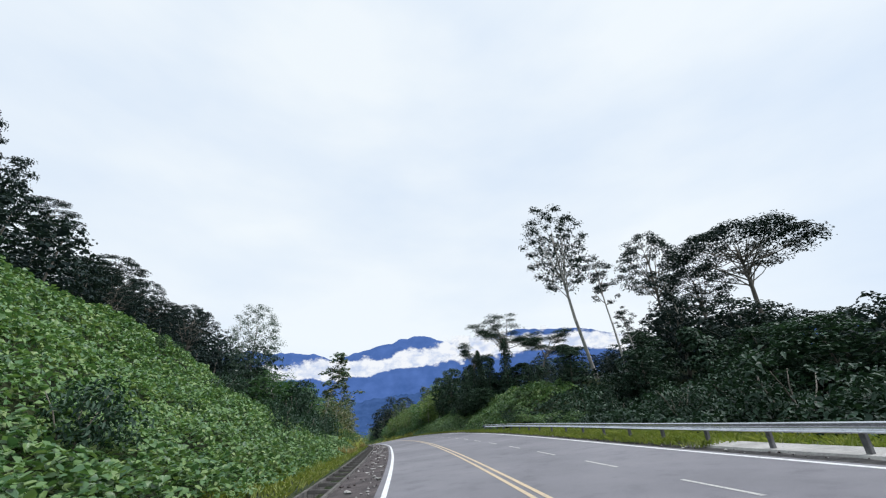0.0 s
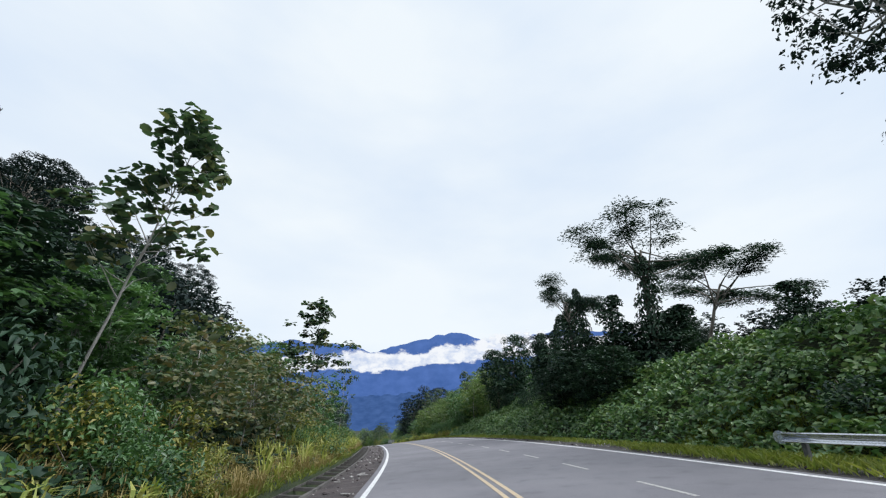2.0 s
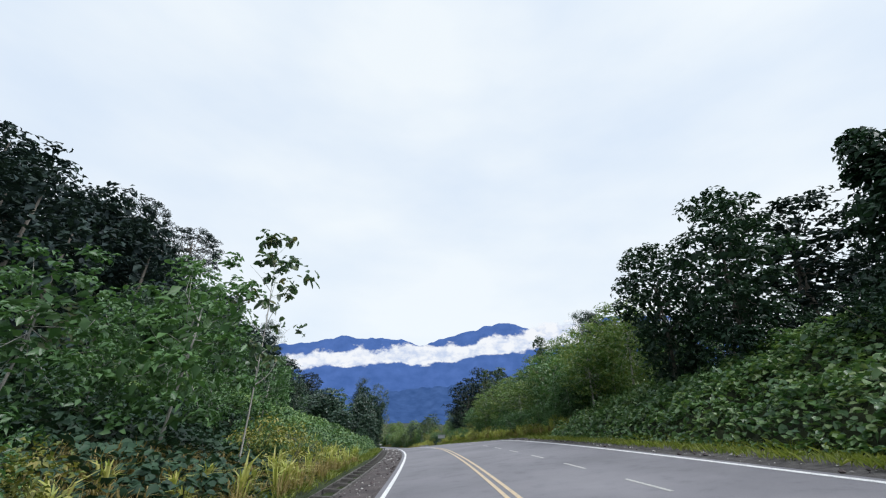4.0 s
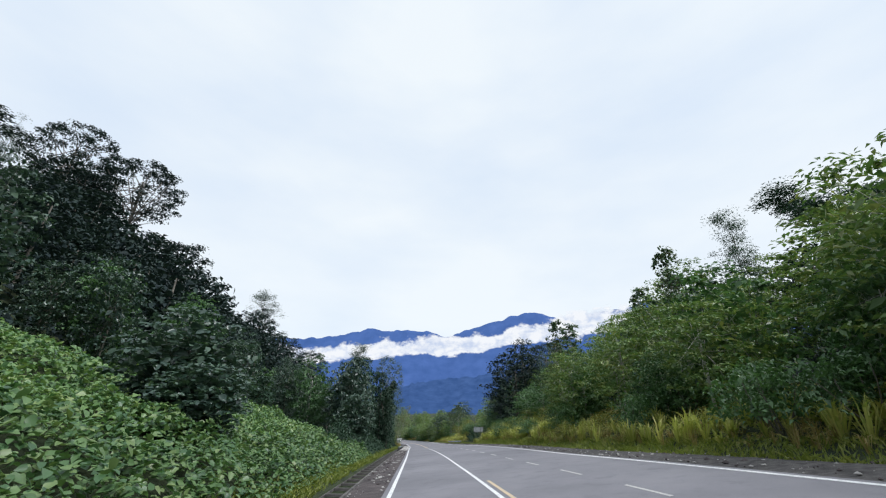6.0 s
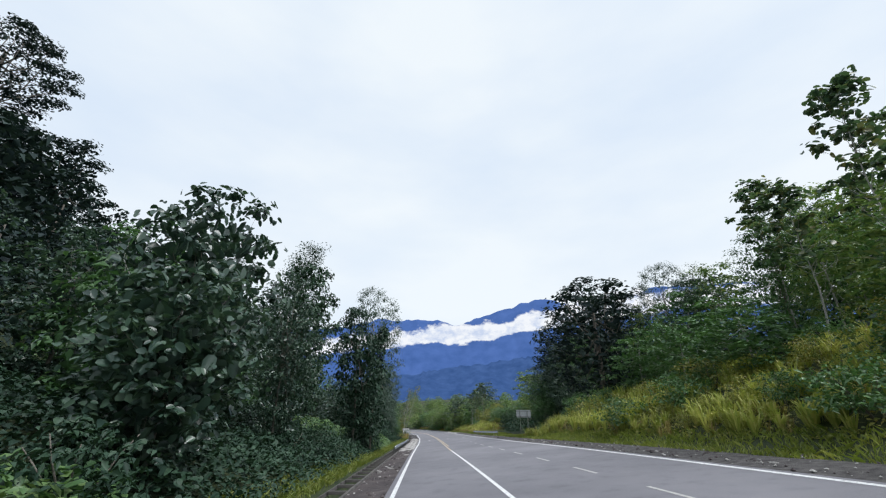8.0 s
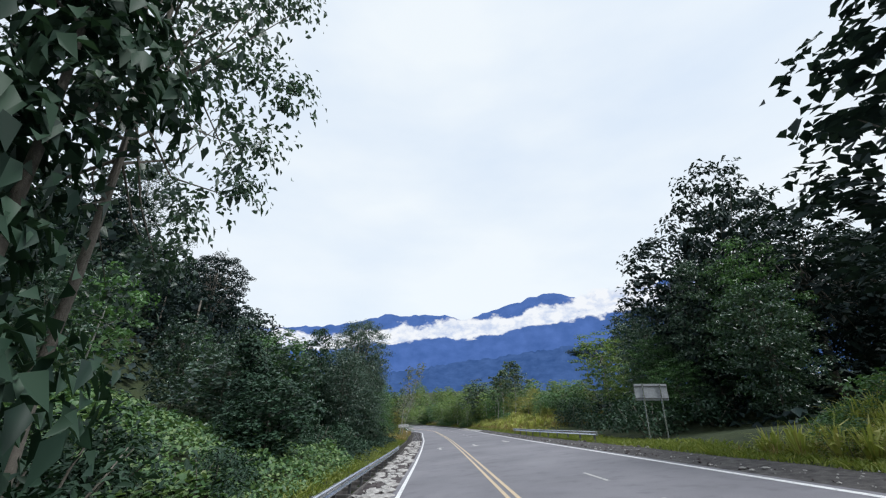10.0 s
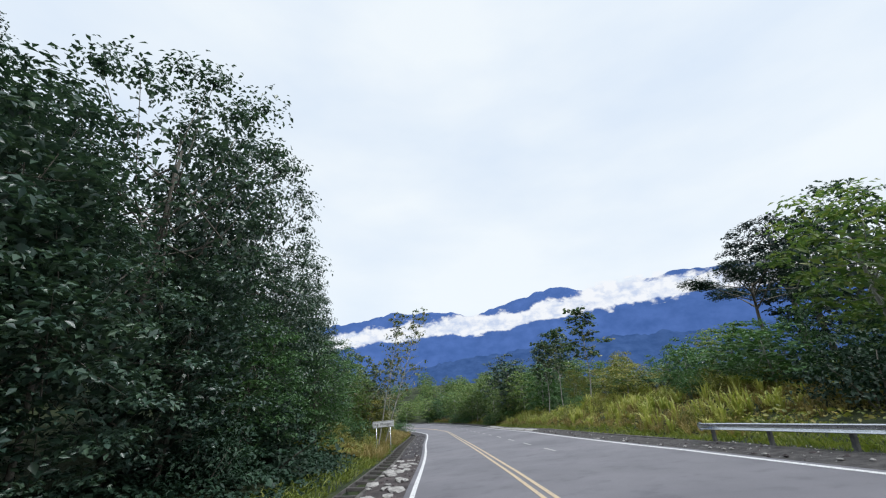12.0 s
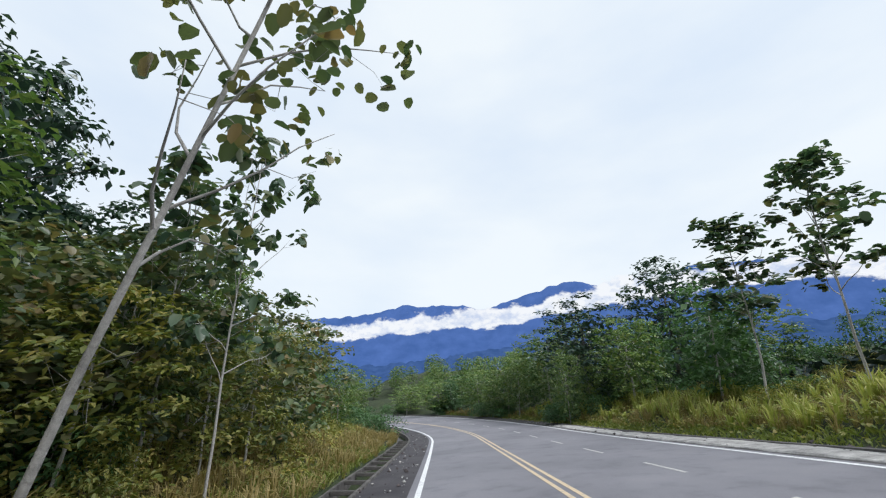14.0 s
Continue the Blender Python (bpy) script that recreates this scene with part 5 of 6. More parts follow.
# trees that stand out: kind, s, u, height of the top over the road, crown radius
MARKED = (
    # right of the road, at the start
    ("tall", 55.2, 29.2, 32.2, 4.8, (48.6, 21.0)), ("pole0", 50, 30.8, 24.5, 2.8, (49, 28.0)), ("pole1", 45, 29.6, 15.3, 1.6, (44.5, 27.6)), ("pole0", 49, 41, 22, 2.0, (48.5, 38.5)), ("dome0", 60, 47.5, 35.2, 6.0),
    ("umbrella", 55.5, 62.8, 34.8, 12.2), ("dome1", 58, 54, 28, 6.0), ("forest0", 66, 58, 24, 6.0), ("forest1", 58, 62, 20, 6.0), ("vine0", 53, 24.0, 12.4, 2.8), ("vine1", 50, 33, 13.5, 3.4), ("darkgrove", 46, 31, 12.0, 3.4), ("darkgrove", 42, 27, 9.4, 3.2), ("vine0", 37, 31, 10.5, 3.2), ("darkgrove", 33, 33, 9.6, 4.0), ("forest1", 40, 39, 15.0, 5.0), ("forest2", 30, 42, 11.0, 5.0), ("forest0", 49, 39, 19.0, 5.0), ("darkgrove", 26, 31, 8.5, 4.0),
    ("feather0", 71.5, 21.4, 21.6, 6.3), ("vine1", 71.0, 21.0, 17.4, 1.9), ("vine0", 71.6, 23.0, 12.8, 3.0), ("vine1", 73.5, 18.6, 14.0, 2.2), ("darkgrove", 74, 20.6, 11.6, 3.2), ("darkgrove", 77, 18.6, 10.8, 2.8), ("feather2", 75, 28.0, 20.0, 6.6, (75, 35.0)), ("vine0", 74.5, 27.0, 13.6, 2.2), ("airy1", 78, 33.0, 13.6, 2.6), ("darkgrove", 69.5, 15.0, 8.2, 2.8), ("darkgrove", 73.5, 15.2, 8.6, 3.0), ("darkgrove", 77.5, 14.6, 7.8, 2.6), ("darkbush1", 52, 14.4, 4.2, 2.2), ("darkbush2", 54.5, 15.4, 4.6, 2.2), ("darkbush0", 49.5, 14.6, 3.8, 2.2), ("vine1", 60, 22.4, 10.6, 1.6), ("darkgrove", 66, 31, 11.8, 2.2), ("airy0", 84, 37, 16.5, 2.6),
    ("feather1", 79.5, 17.6, 18.4, 3.6), ("vine0", 80, 17.2, 14.0, 1.7), ("vine0", 84, 20.4, 15.8, 2.3), ("vine1", 78.6, 19.6, 16.6, 1.3, (79, 18.2)), ("vine0", 88.5, 19.7, 15.3, 1.3), ("vine1", 93, 19.8, 15.3, 2.2), ("vine0", 92, 20, 13.5, 3.0),
    ("darkgrove", 101, 18.6, 17.0, 3.4), ("darkgrove", 107, 18.0, 15.6, 3.4), ("lightgrove1", 114, 19, 14.0, 3.4), ("lightgrove0", 118, 17, 12.5, 3.2), ("thicket1", 124, 15.5, 11.0, 3.0), ("lightgrove1", 130, 16.4, 12.0, 3.2), ("lightgrove0", 126, 22, 13.0, 4.0), ("lightgrove1", 137, 25, 15.0, 4.0), ("forest2", 104, 27, 19, 5.0),
    # left of the road, at the start
    ("tallsapling0", 51.8, -9.8, 10.6, 2.0, (50.3, -7.8)), ("openround", 47.2, -17.4, 15.4, 2.9), ("grove0", 46.5, -16.5, 10.6, 2.8), ("thicket2", 44, -14.0, 7.4, 3.0), ("darkbush1", 43.5, -13.6, 6.6, 3.6), ("tallsapling1", 77.5, -9.0, 12.8, 2.8), ("sapling2", 79, -12.0, 9.0, 2.0), ("grove1", 62, -20, 9.6, 4.0), ("sapling0", 66, -8, 6.4, 1.6),
    ("thicket2", 95, -9.5, 8.4, 2.6), ("sapling1", 97, -7.5, 10.5, 1.8), ("thicket0", 56, -13.5, 7.0, 3.0), ("turning0", 55, -8.2, 5.2, 2.2), ("turning1", 60, -7.8, 4.6, 2.0), ("turning0", 66, -8.4, 5.2, 2.2), ("turning1", 72, -7.8, 5.0, 2.0), ("turning0", 62.5, -10.4, 6.4, 2.6), ("darkbush0", 41.5, -10.5, 6.2, 2.6), ("vine0", 43.4, -10.8, 5.6, 2.0), ("darkbush1", 38.5, -9.0, 3.4, 2.2), ("darkbush2", 44.6, -8.4, 3.8, 2.0), ("darkbush1", 48.0, -9.0, 4.4, 2.2), ("darkgrove", 51, -13.0, 7.2, 2.8), ("darkbush0", 35.5, -12, 4.2, 2.4), ("darkbush1", 12.0, -9.2, 3.7, 1.9), ("darkbush2", 31.5, -9.2, 4.3, 1.8), ("thicket1", 48, -12, 6.6, 3.0),
    ("forest0", 82, -87, 68.0, 4.0), ("forest2", 94, -86, 62, 5.0), ("dome1", 104, -81.5, 56, 6.4), ("forest1", 98, -76, 48, 6.0), ("forest2", 108, -66, 39, 5.5), ("dome0", 60, -41, 23.0, 4.0),
    ("dome0", 118, -69.5, 47.2, 7.6), ("dome1", 165, -70, 46, 9), ("dome1", 73, -35, 22.0, 4.2), ("dome0", 73, -54, 30, 6), ("dome1", 92, -50, 29, 6),
    # the wooded hill on the left
    ("dome0", 212, -95, 77.5, 10.0), ("dome1", 212, -75.2, 67.5, 10.2), ("dome1", 208, -84, 60, 8), ("forest1", 204, -88, 62, 9), ("airy1", 210, -111, 78, 6), ("forest0", 198, -76, 50, 9), ("forest1", 205, -62, 43, 8), ("forest2", 213, -66, 47, 7), ("forest0", 190, -66, 45, 8), ("forest2", 214, -60, 46, 7), ("airy0", 273, -59, 54, 7.8), ("forest0", 262, -56, 44, 6), ("forest1", 290, -52, 40, 7),
    # beside the second creeper bank
    ("bigleaf0", 140, -12.4, 7.6, 3.1), ("bigleaf1", 137.5, -9.8, 4.6, 2.2), ("bigleaf1", 169.4, -7.4, 6.4, 2.3), ("bigleaf0", 172.8, -9.2, 11.2, 2.9), ("darkgrove", 190, -10.4, 14.6, 3.0), ("airy0", 190, -11.0, 17.0, 3.0), ("darkgrove", 198, -6.9, 13.4, 2.5), ("vine0", 201, -5.6, 12.0, 2.0), ("openround", 203, -6.3, 17.4, 3.4), ("finegrove", 184, -9.4, 11.6, 2.6),
    ("vine1", 163, -17, 7.2, 2.0), ("darkbush0", 163, -8.6, 3.8, 2.2), ("darkbush1", 166.5, -6.8, 2.6, 1.9), ("darkbush2", 160.5, -8.0, 3.2, 2.0), ("thicket2", 176, -12, 9, 3.0),
    # the overgrown right bank
    ("tallsapling0", 171, 18.5, 16.9, 1.8), ("tallsapling1", 177, 21, 15.4, 2.0), ("tallsapling1", 183, 25.4, 20.0, 2.4), ("midgrove", 183.6, 25.4, 17.2, 2.6), ("lightgrove0", 170, 18.5, 10.5, 3.0), ("lightgrove1", 160, 15.8, 10.5, 3.0), ("lightgrove0", 152, 17, 11.5, 3.0),
    ("lightgrove0", 152, 21, 13.8, 3.4), ("lightgrove1", 146, 22, 12.2, 3.4), ("lightgrove1", 142, 17, 10, 3.0), ("airy1", 157.5, 28, 19.0, 3.0), ("tallsapling0", 157.5, 27, 21.6, 2.0), ("feather1", 147, 36.8, 24.6, 6.0), ("airy1", 143, 35, 20.0, 5.0), ("lightgrove0", 183.5, 42, 28.6, 5.0), ("lightgrove1", 191, 40, 25.0, 5.0), ("tallsapling1", 177, 35, 24.5, 2.4), ("airy0", 197, 45, 27.0, 4.4), ("grove0", 172, 35, 21.0, 5.0), ("lightgrove0", 165, 36, 24.0, 5.0), ("airy0", 160, 38, 28.5, 3.4), ("grove1", 150, 29, 16.0, 4.6), ("lightgrove1", 160, 31, 17.5, 4.6), ("openround", 201, 28, 20.4, 3.2), ("lightgrove0", 134, 20, 12.4, 3.8),
    ("forest0", 207, 21.8, 20.8, 6.8), ("thicket1", 187, 19.5, 9.8, 3.0), ("thicket2", 180, 19, 9.5, 3.0), ("airy1", 192, 25, 16.0, 3.4), ("thicket0", 196, 21, 11, 3.2),
    # the dense growth on the left, lower down
    ("vine0", 220, -10.4, 6.8, 1.9), ("darkgrove", 217.5, -8.2, 4.4, 2.4), ("vine1", 234.5, -10.6, 5.0, 1.6), ("darkgrove", 235, -11.0, 11.0, 1.6), ("finegrove", 240.5, -8.8, 9.0, 2.8), ("finegrove", 234.6, -8.4, 8.8, 2.3), ("finegrove", 242, -10, 9.8, 2.8), ("openround", 246.5, -9.4, 14.5, 4.2), ("grove0", 230, -12.6, 8.4, 3.4), ("grove1", 244, -13, 10.6, 3.4), ("grove0", 238, -14, 10.5, 3.8),
    ("grove1", 224, -14, 7.4, 3.6), ("dome1", 262, -37, 29.5, 5.6), ("finegrove", 252, -11, 10.4, 3.2), ("openround", 253.5, -9.7, 16.2, 3.8), ("finegrove", 250, -10.2, 15.0, 2.8), ("finegrove", 267, -9.9, 12.4, 2.0), ("finegrove", 255.5, -9.6, 10.6, 2.8), ("finegrove", 265.5, -9.2, 8.4, 2.8), ("midgrove", 271, -9, 9.6, 2.7), ("lightgrove1", 277, -14, 9.6, 3.0), ("midgrove", 262, -7.8, 7.4, 2.4),
    # the great tree and its neighbours on the right
    ("forest1", 239, 28.6, 23.6, 6.2), ("forest2", 234, 31.8, 29.4, 5.6), ("lightgrove1", 249, 27.0, 9.6, 3.4), ("finegrove", 238, 23.5, 14.0, 3.4), ("midgrove", 235, 22.5, 10.5, 3.0), ("finegrove", 230.5, 25.0, 16.5, 3.6), ("midgrove", 227.5, 27.0, 17.5, 3.8), ("midgrove", 231, 21.5, 7.6, 2.6), ("finegrove", 224, 24.5, 12.0, 3.2), ("forest0", 250, 38, 19, 6.0), ("dome1", 244, 42, 31, 7), ("forest1", 232, 27, 17, 4.6),
    # the last stretch
    ("lightgrove0", 256, 27, 15.5, 4.6), ("grove1", 262, 34.6, 20.0, 4.2), ("lightgrove0", 268, 27, 9.5, 4.0), ("thicket1", 258, 20.5, 7.5, 3.2), ("thicket0", 265, 21.5, 7.0, 3.2), ("yellow_thicket", 273, 19.5, 6.8, 3.0),
    ("thicket2", 278, 23, 7.0, 3.0), ("yellow_thicket", 283, 22, 7.5, 3.0), ("thicket1", 299, 21, 7.5, 3.0), ("openround", 262, -10.6, 14.2, 2.8), ("finegrove", 260, -9.6, 11.0, 2.6), ("finegrove", 247, -8.2, 7.0, 2.6), ("finegrove", 242.5, -8.0, 6.4, 2.4),
    ("midgrove", 252, -8, 7.0, 2.5),
    ("dome0", 286, 54, 29.6, 7.8), ("forest0", 279, 50, 25, 6.5), ("feather1", 272, 35, 17.2, 6.3), ("tallsapling1", 280.6, 19, 14.6, 2.6), ("tallsapling0", 288, 18.3, 13.8, 2.4), ("tallsapling1", 293, 18, 12.8, 2.6),
    ("grove1", 312, 17.6, 14.0, 5.0), ("lightgrove1", 306, 18, 10.0, 3.2), ("thicket2", 296.5, 18.2, 10.4, 3.0), ("grove0", 312, 28, 18.4, 5.4), ("lightgrove0", 319, 17, 11.6, 4.4), ("lightgrove1", 327, 15.6, 9.6, 4.0), ("lightgrove1", 335, 15.2, 8.4, 3.8), ("lightgrove0", 322, 24, 14.0, 4.8), ("lightgrove0", 333, 23, 11.5, 4.6), ("lightgrove0", 346, 13.6, 7.4, 3.6), ("thicket1", 345, 19, 8.5, 4.2), ("lightgrove1", 356, 13, 7.0, 3.8), ("lightgrove1", 303, 26, 11.4, 4.0), ("leansapling", 277.3, -4.6, 13.6, 2.4, (276.6, -0.9)), ("leansapling", 274, -4.9, 12.5, 2.2, (273.6, -2.9)), ("grove0", 284, -15.0, 14.5, 3.4), ("grove1", 289, -14.0, 11.0, 3.2), ("finegrove", 286, -17.0, 15.0, 3.0), ("sapling2", 281.5, -4.4, 9.0, 1.5), ("turning0", 286.5, -5.8, 6.2, 2.3), ("turning1", 292, -6.2, 6.5, 2.5), ("turning0", 282, -7.2, 6.2, 2.4), ("turning1", 283, -9.8, 7.0, 2.6), ("sapling1", 282, -6.4, 8.5, 1.9), ("sapling0", 286, -8.6, 10.8, 2.2), ("lightgrove0", 283, -8.4, 6.6, 2.6),
    ("yellow_thicket", 290, -6.8, 5.4, 2.4), ("yellow_thicket", 280.2, -6.4, 4.4, 1.9), ("turning1", 279.4, -8.2, 5.6, 2.0), ("yellow_thicket", 283.6, -5.8, 4.0, 1.8),
)
for key, s, u, top, radius, *lean in MARKED:
    plant(key, s, u, top - float(ground_rise(s, u)), radius, 0.0, lean[0] if lean else None)


def fill(keys, count, zone, tall, slim=1.0, lift=-0.1):
    """Further plants of these kinds over a stretch, spread evenly but not in rows."""
    s0, s1, u0, u1 = zone
    for i in range(count):
        a, b = (i * 0.7548776662 + 0.31) % 1.0, (i * 0.5698402910 + 0.17) % 1.0
        s = s0 + (s1 - s0) * a + rng.normal() * 0.6
        u = u0 + (u1 - u0) * b
        h = rng.uniform(*tall)
        broad = KINDS[keys[i % len(keys)]][5] * h / KINDS[keys[i % len(keys)]][4]
        plant(keys[i % len(keys)], s, u, h, broad * rng.uniform(0.85, 1.2) * slim, lift=lift)


def woods(label, keys, count, zone, tall, slim=1.0, mat=LEAF_DARK):
    """Far trees that nobody could count, as one object with all their crowns, and their trunks under it."""
    s0, s1, u0, u1 = zone
    crowns, stems = [], []
    for i in range(count):
        a, b = (i * 0.7548776662 + 0.31) % 1.0, (i * 0.5698402910 + 0.17) % 1.0
        s, u, h = s0 + (s1 - s0) * a + rng.normal(), u0 + (u1 - u0) * b, rng.uniform(*tall)
        meshes, k, t = KINDS[keys[i % len(keys)]][6], h / KINDS[keys[i % len(keys)]][4], rng.uniform(0, 6.28)
        co = np.zeros(3 * len(meshes[1][1].vertices))
        meshes[1][1].vertices.foreach_get("co", co)
        turn = np.array(((math.cos(t), -math.sin(t), 0), (math.sin(t), math.cos(t), 0), (0, 0, 1)))
        size = np.array((k * slim, k * slim, k)) * rng.uniform(0.9, 1.15)
        p = spot(s, u, -0.1)
        leaves = (co.reshape(-1, 3) @ turn.T * size + p).reshape(-1, 4, 3)[i % 4::4]
        mid = leaves.mean(1, keepdims=True)
        crowns.append(mid + (leaves - mid) * 1.7)
        stems.append(tube([p - (0, 0, 0.5), p + (0.2, 0.1, h * 0.4), p + (0.1, 0.3, h * 0.8)], [0.3 * k, 0.24 * k, 0.1 * k], 6))
    ob = new("woods", quads_mesh("woods", np.concatenate(crowns), mat))
    tagged(ob, label, "forest", kind="stuff")
    tagged(part("trunks", mesh_from("trunks", *joined(stems), BARK_GREY, True), ob, "grey tree trunks"), kind="stuff")


FOREST = ("forest0", "forest1", "forest2")
THICK = ("thicket0", "thicket1", "thicket2")
GROVE = ("grove0", "grove1", "thicket2")
BUSHES = ("bush0", "bush1", "bush2")
DARK = ("darkbush0", "darkbush1", "darkbush2")
SCRUBS = ("scrub0", "scrub1", "scrub2")
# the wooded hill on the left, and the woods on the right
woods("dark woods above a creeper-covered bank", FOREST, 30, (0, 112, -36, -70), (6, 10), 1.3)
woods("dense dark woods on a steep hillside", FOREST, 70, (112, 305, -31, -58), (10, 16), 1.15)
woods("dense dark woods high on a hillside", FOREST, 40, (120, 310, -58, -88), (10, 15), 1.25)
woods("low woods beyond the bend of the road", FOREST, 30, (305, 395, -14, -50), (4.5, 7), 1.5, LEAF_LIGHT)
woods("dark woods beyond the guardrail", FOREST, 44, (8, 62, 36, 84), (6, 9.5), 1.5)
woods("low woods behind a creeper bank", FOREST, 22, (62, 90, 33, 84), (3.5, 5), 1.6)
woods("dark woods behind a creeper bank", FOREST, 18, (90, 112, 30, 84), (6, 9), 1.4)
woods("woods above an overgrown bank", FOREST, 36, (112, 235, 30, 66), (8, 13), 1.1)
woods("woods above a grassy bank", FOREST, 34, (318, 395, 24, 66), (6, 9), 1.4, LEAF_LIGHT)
fill(FOREST, 12, (225, 258, 32, 58), (13, 19))
LIGHT = ("lightgrove0", "thicket0", "lightgrove1")
fill(LIGHT, 18, (303, 370, 13, 24), (4.5, 8))
fill(LIGHT, 18, (296, 370, -6, -16), (3.5, 6.5))
fill(BUSHES, 18, (304, 372, 12.5, 17), (1.6, 3.0), 1.3)
fill(BUSHES, 18, (304, 372, -3.6, -8), (1.6, 3.0), 1.3)
# left: shrubs past the creeper slope, then the dense growth lower down
fill(BUSHES, 16, (44, 112, -6, -9), (1.4, 2.6))
fill(SCRUBS, 14, (46, 112, -5.4, -9), (1.2, 2.4))
fill(THICK, 24, (50, 116, -8.5, -22), (3.4, 6.0))
fill(DARK, 8, (-5, 42, -9, -28), (1.2, 2.2), 1.3)
fill(GROVE, 12, (174, 206, -15, -28), (7, 11))
fill(GROVE, 20, (226, 280, -13, -24), (6, 9.5))
fill(GROVE, 8, (206, 226, -19, -30), (7, 10))
fill(DARK, 20, (178, 262, -6.5, -8.5), (1.5, 2.8), 1.2)
fill(GROVE, 18, (118, 176, -25, -32), (7, 11))
fill(SCRUBS, 22, (264, 306, -5.2, -9), (1.0, 2.0))
fill(LIGHT, 18, (274, 310, -8, -20), (4.5, 8))
fill(BUSHES, 8, (270, 306, -6.5, -10), (1.8, 3.0))
# right: the foot of the woods, the creeper bank, the overgrown bank, the grassy bank
fill(DARK, 26, (0, 48, 17, 31), (2.0, 4.2), 1.1)
fill(("vinemound0", "vinemound1", "vinemound2"), 5, (38, 50, 14.5, 17), (1.4, 2.2), 1.3)
fill(DARK, 8, (84, 112, 16, 24), (2.0, 3.2), 1.1)
fill(("vinemound1", "darkbush0", "vinemound2"), 14, (52, 84, 13, 22), (0.7, 1.5), 1.5)
fill(LIGHT, 16, (114, 166, 19, 32), (7, 10))
fill(LIGHT, 12, (166, 208, 22, 34), (6, 10))
fill(THICK, 12, (116, 168, 15.5, 19), (4, 6.5))
fill(BUSHES, 22, (116, 168, 13.8, 18), (1.8, 3.6))
fill(BUSHES, 10, (166, 222, 17, 25), (1.6, 3.0), 1.2)
fill(("bush0", "scrub2", "bush2"), 30, (166, 218, 13.6, 24), (1.3, 2.6), 1.25)
fill(SCRUBS, 18, (116, 222, 12.8, 16), (1.0, 2.0))
fill(DARK, 10, (226, 258, 17, 24), (2.0, 4.0), 1.1)
fill(SCRUBS, 24, (252, 318, 14.5, 26), (1.0, 2.0))
fill(("yellow_thicket", "thicket1"), 22, (256, 330, 18, 42), (3.5, 6.5))
fill(BUSHES, 16, (256, 320, 17, 36), (1.6, 3.0))

# creepers and grass
scatter_leaves("creeper_cover", "bright green creepers covering a steep bank", "creepers", (-25, 47, -4.9, -31), 98, 0.2, VINE, rng, 0.75, 0.5)
scatter_leaves("creeper_cover", "bright green creepers covering a bank", "creepers", (112, 167, -4.8, -30), 78, 0.21, VINE, rng, 0.75, 0.5)
# This stretch gets its shade from the darker leaf colour.
scatter_leaves("creeper_cover", "creepers under roadside trees, darkened in colour for shade", "creepers", (167, 203, -4.8, -30), 70, 0.2, VINE_SHADE, rng, 0.6, 0.5)
scatter_leaves("creeper_cover", "bright green creepers between guardrail and trees", "creepers", (203, 226, -4.8, -30), 75, 0.2, VINE, rng, 0.6, 0.5)
scatter_leaves("creeper_cover", "dark green creepers heaped over a steep bank", "creepers", (50, 116, 11.2, 24), 75, 0.26, VINE, rng, 0.8, 0.6)
scatter_leaves("creeper_cover", "low creepers under roadside trees", "creepers", (226, 262, -4.4, -10), 70, 0.17, VINE_SHADE, rng, 0.3)
scatter_leaves("scrub_cover", "dry yellow-green scrub beside the drain", "scrub", (262, 310, -4.2, -10), 50, 0.16, SCRUB, rng, 0.4)
scatter_leaves("creeper_cover", "low creepers among shrubs", "creepers", (47, 113, -5.0, -36), 34, 0.28, VINE_SHADE, rng, 0.4)
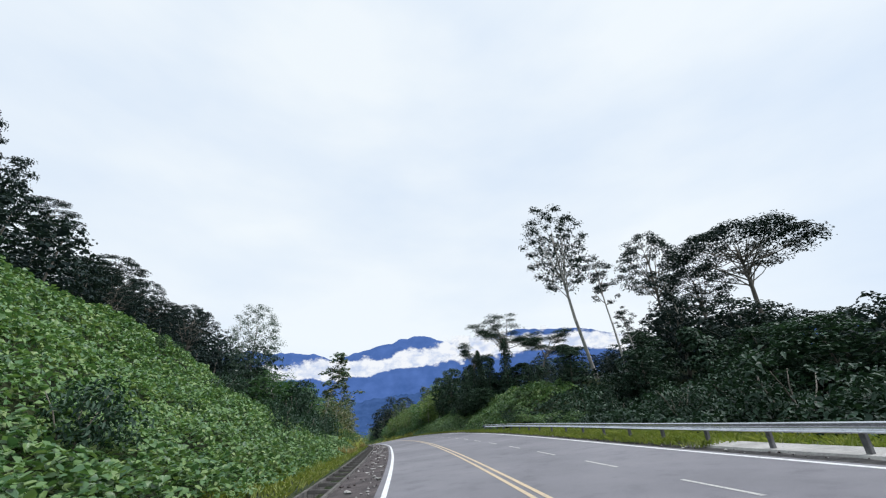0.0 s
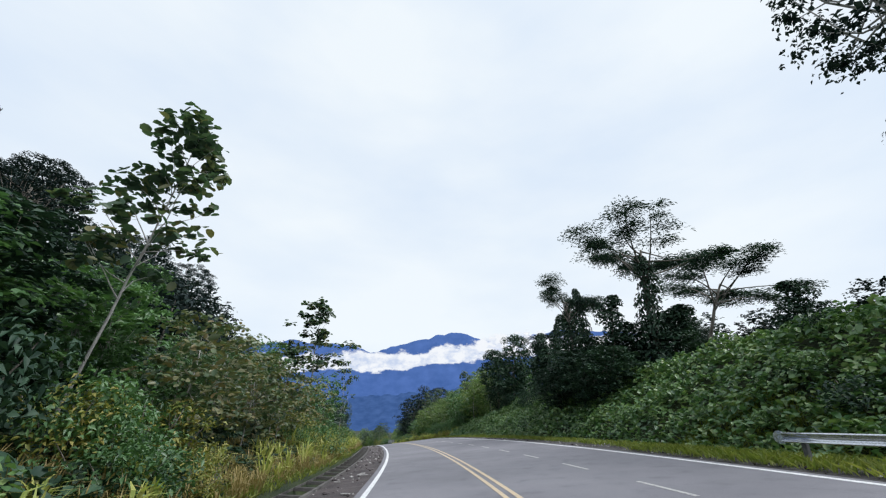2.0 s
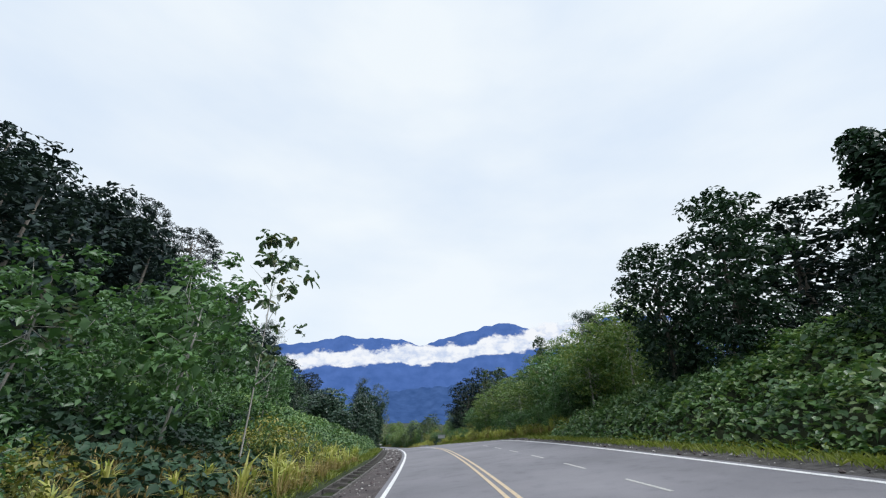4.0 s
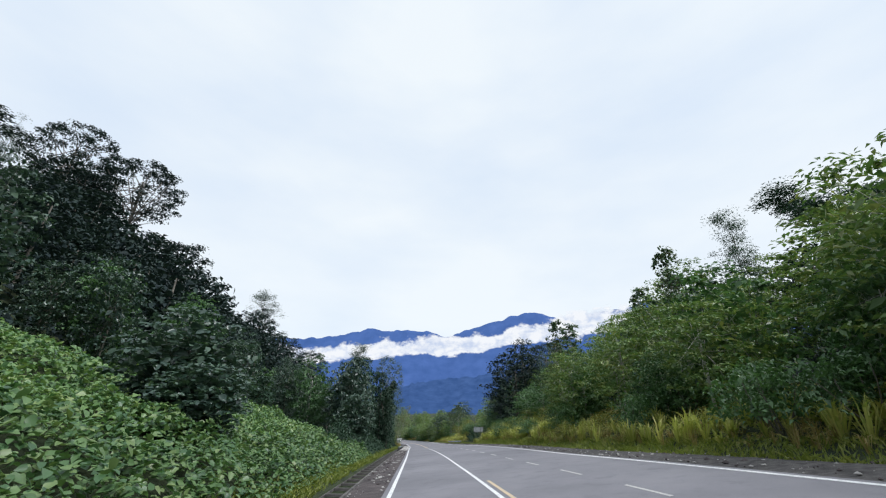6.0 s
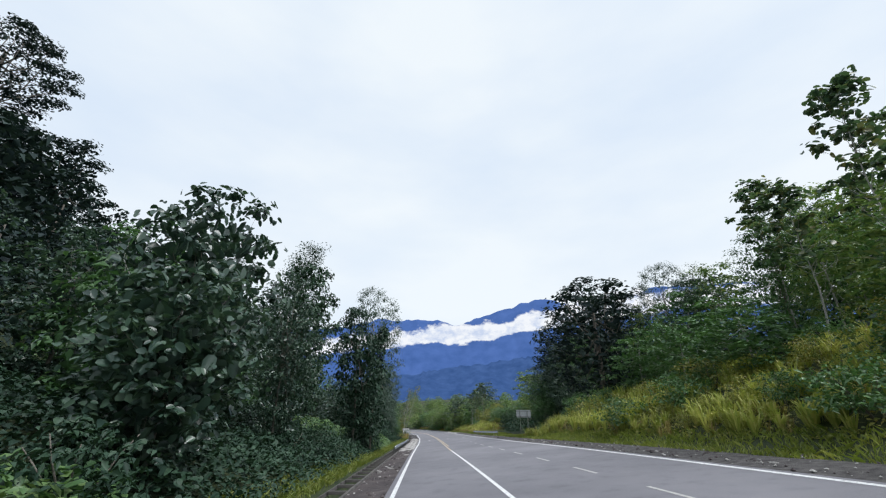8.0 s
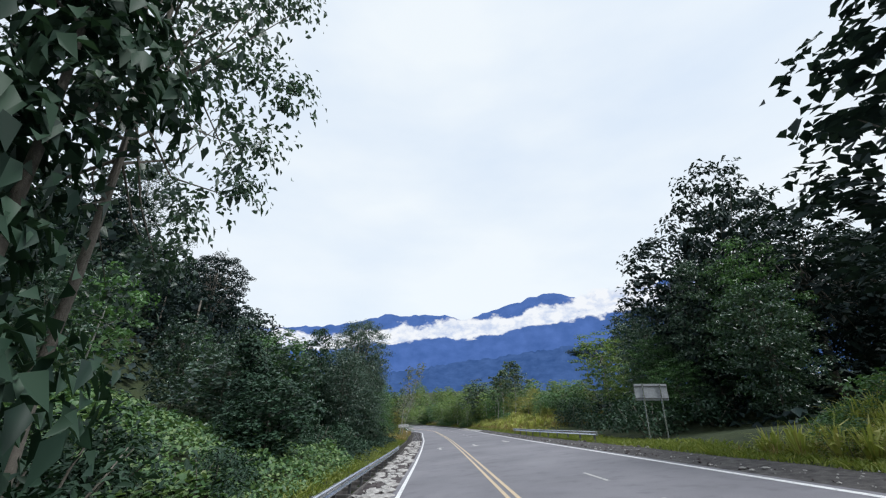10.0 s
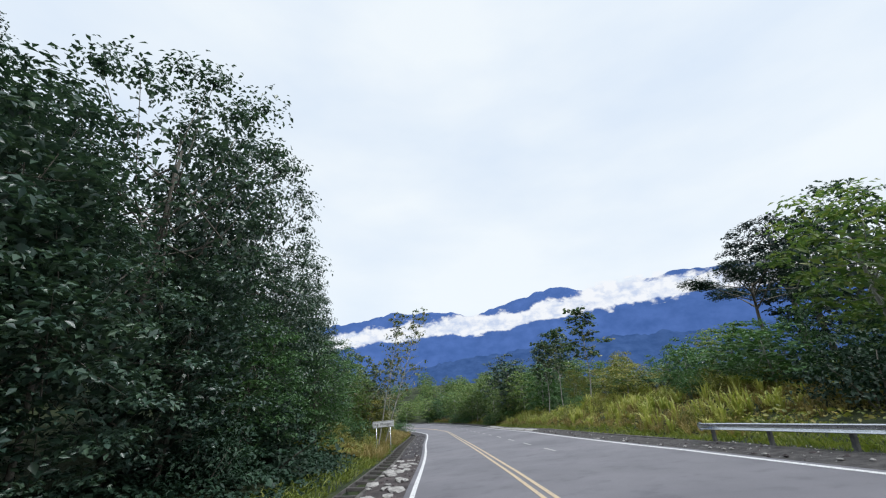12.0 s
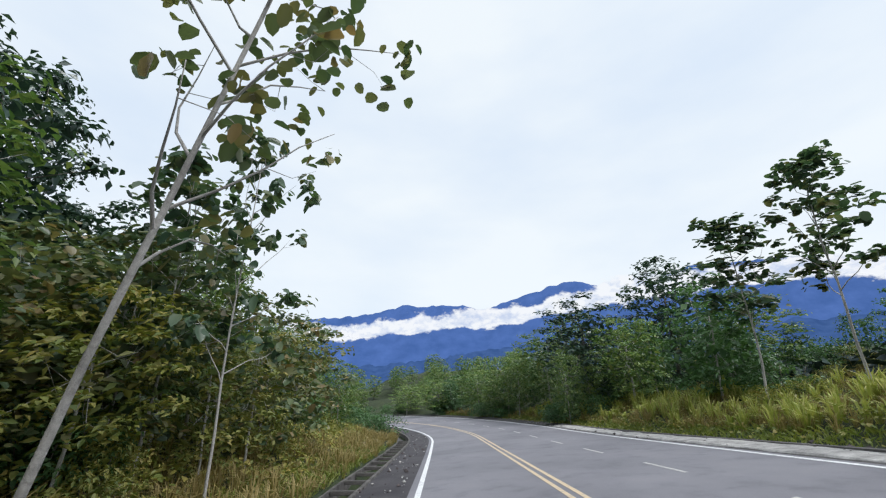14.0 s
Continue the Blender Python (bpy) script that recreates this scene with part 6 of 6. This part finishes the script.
scatter_leaves("creeper_cover", "creepers at the edge of dark woods", "creepers", (-20, 50, 14, 32), 44, 0.27, VINE_SHADE, rng, 0.7)
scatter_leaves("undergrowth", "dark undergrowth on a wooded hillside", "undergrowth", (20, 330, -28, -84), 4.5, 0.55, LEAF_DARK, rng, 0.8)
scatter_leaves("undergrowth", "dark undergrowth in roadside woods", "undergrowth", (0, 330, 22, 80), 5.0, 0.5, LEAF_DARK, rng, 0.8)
scatter_leaves("scrub_cover", "yellow-green low scrub on a bank", "scrub", (116, 214, 12.6, 24), 26, 0.16, SCRUB, rng, 0.3)
scatter_leaves("scrub_cover", "yellow-green low scrub on a grassy bank", "scrub", (250, 325, 12.6, 34), 20, 0.16, SCRUB, rng, 0.3)
scatter_blades("verge_grass", "short green grass on the road verges",
               ((-25, 60, 2.95, 5.2, -1, 1.2), (60, 114, 2.95, 4.6, -1, 0.8), (114, 300, 2.95, 4.8, -1, 1.2), (-25, 14, 2.3, 6.0, 1, 1.2), (14, 58, 0.5, 6.0, 1, 2.0), (58, 118, 1.0, 2.8, 1, 1.4),
                (118, 214, 2.2, 4.2, 1, 1.3), (214, 258, 2.3, 6.5, 1, 0.9), (258, 345, 2.2, 3.8, 1, 0.9)), GRASS, rng, 0.22, 75, 0.9, 0.02)
scatter_tufts("tall_grass", "tall arching yellow-green grass on a bank",
              ((118, 166, 3.6, 6.5, 1, 0.6), (164, 214, 3.9, 13.0, 1, 1.0), (254, 322, 3.6, 12.0, 1, 0.55), (44, 112, 3.4, 6.0, -1, 0.35)), TALL_GRASS, rng, 1.4, 1.7, 24, 0.03)
scatter_tufts("dry_grass", "dry yellow-brown grass beside the road",
              ((118, 166, 3.3, 5.5, 1, 0.8), (252, 322, 3.1, 18.0, 1, 1.7), (262, 335, 3.0, 7.4, -1, 2.2), (322, 345, 2.4, 6.0, 1, 1.0), (34, 112, 3.2, 7.6, -1, 1.7), (164, 214, 3.6, 9, 1, 0.25)), DRY_GRASS, rng, 0.8, 2.2, 18, 0.011)
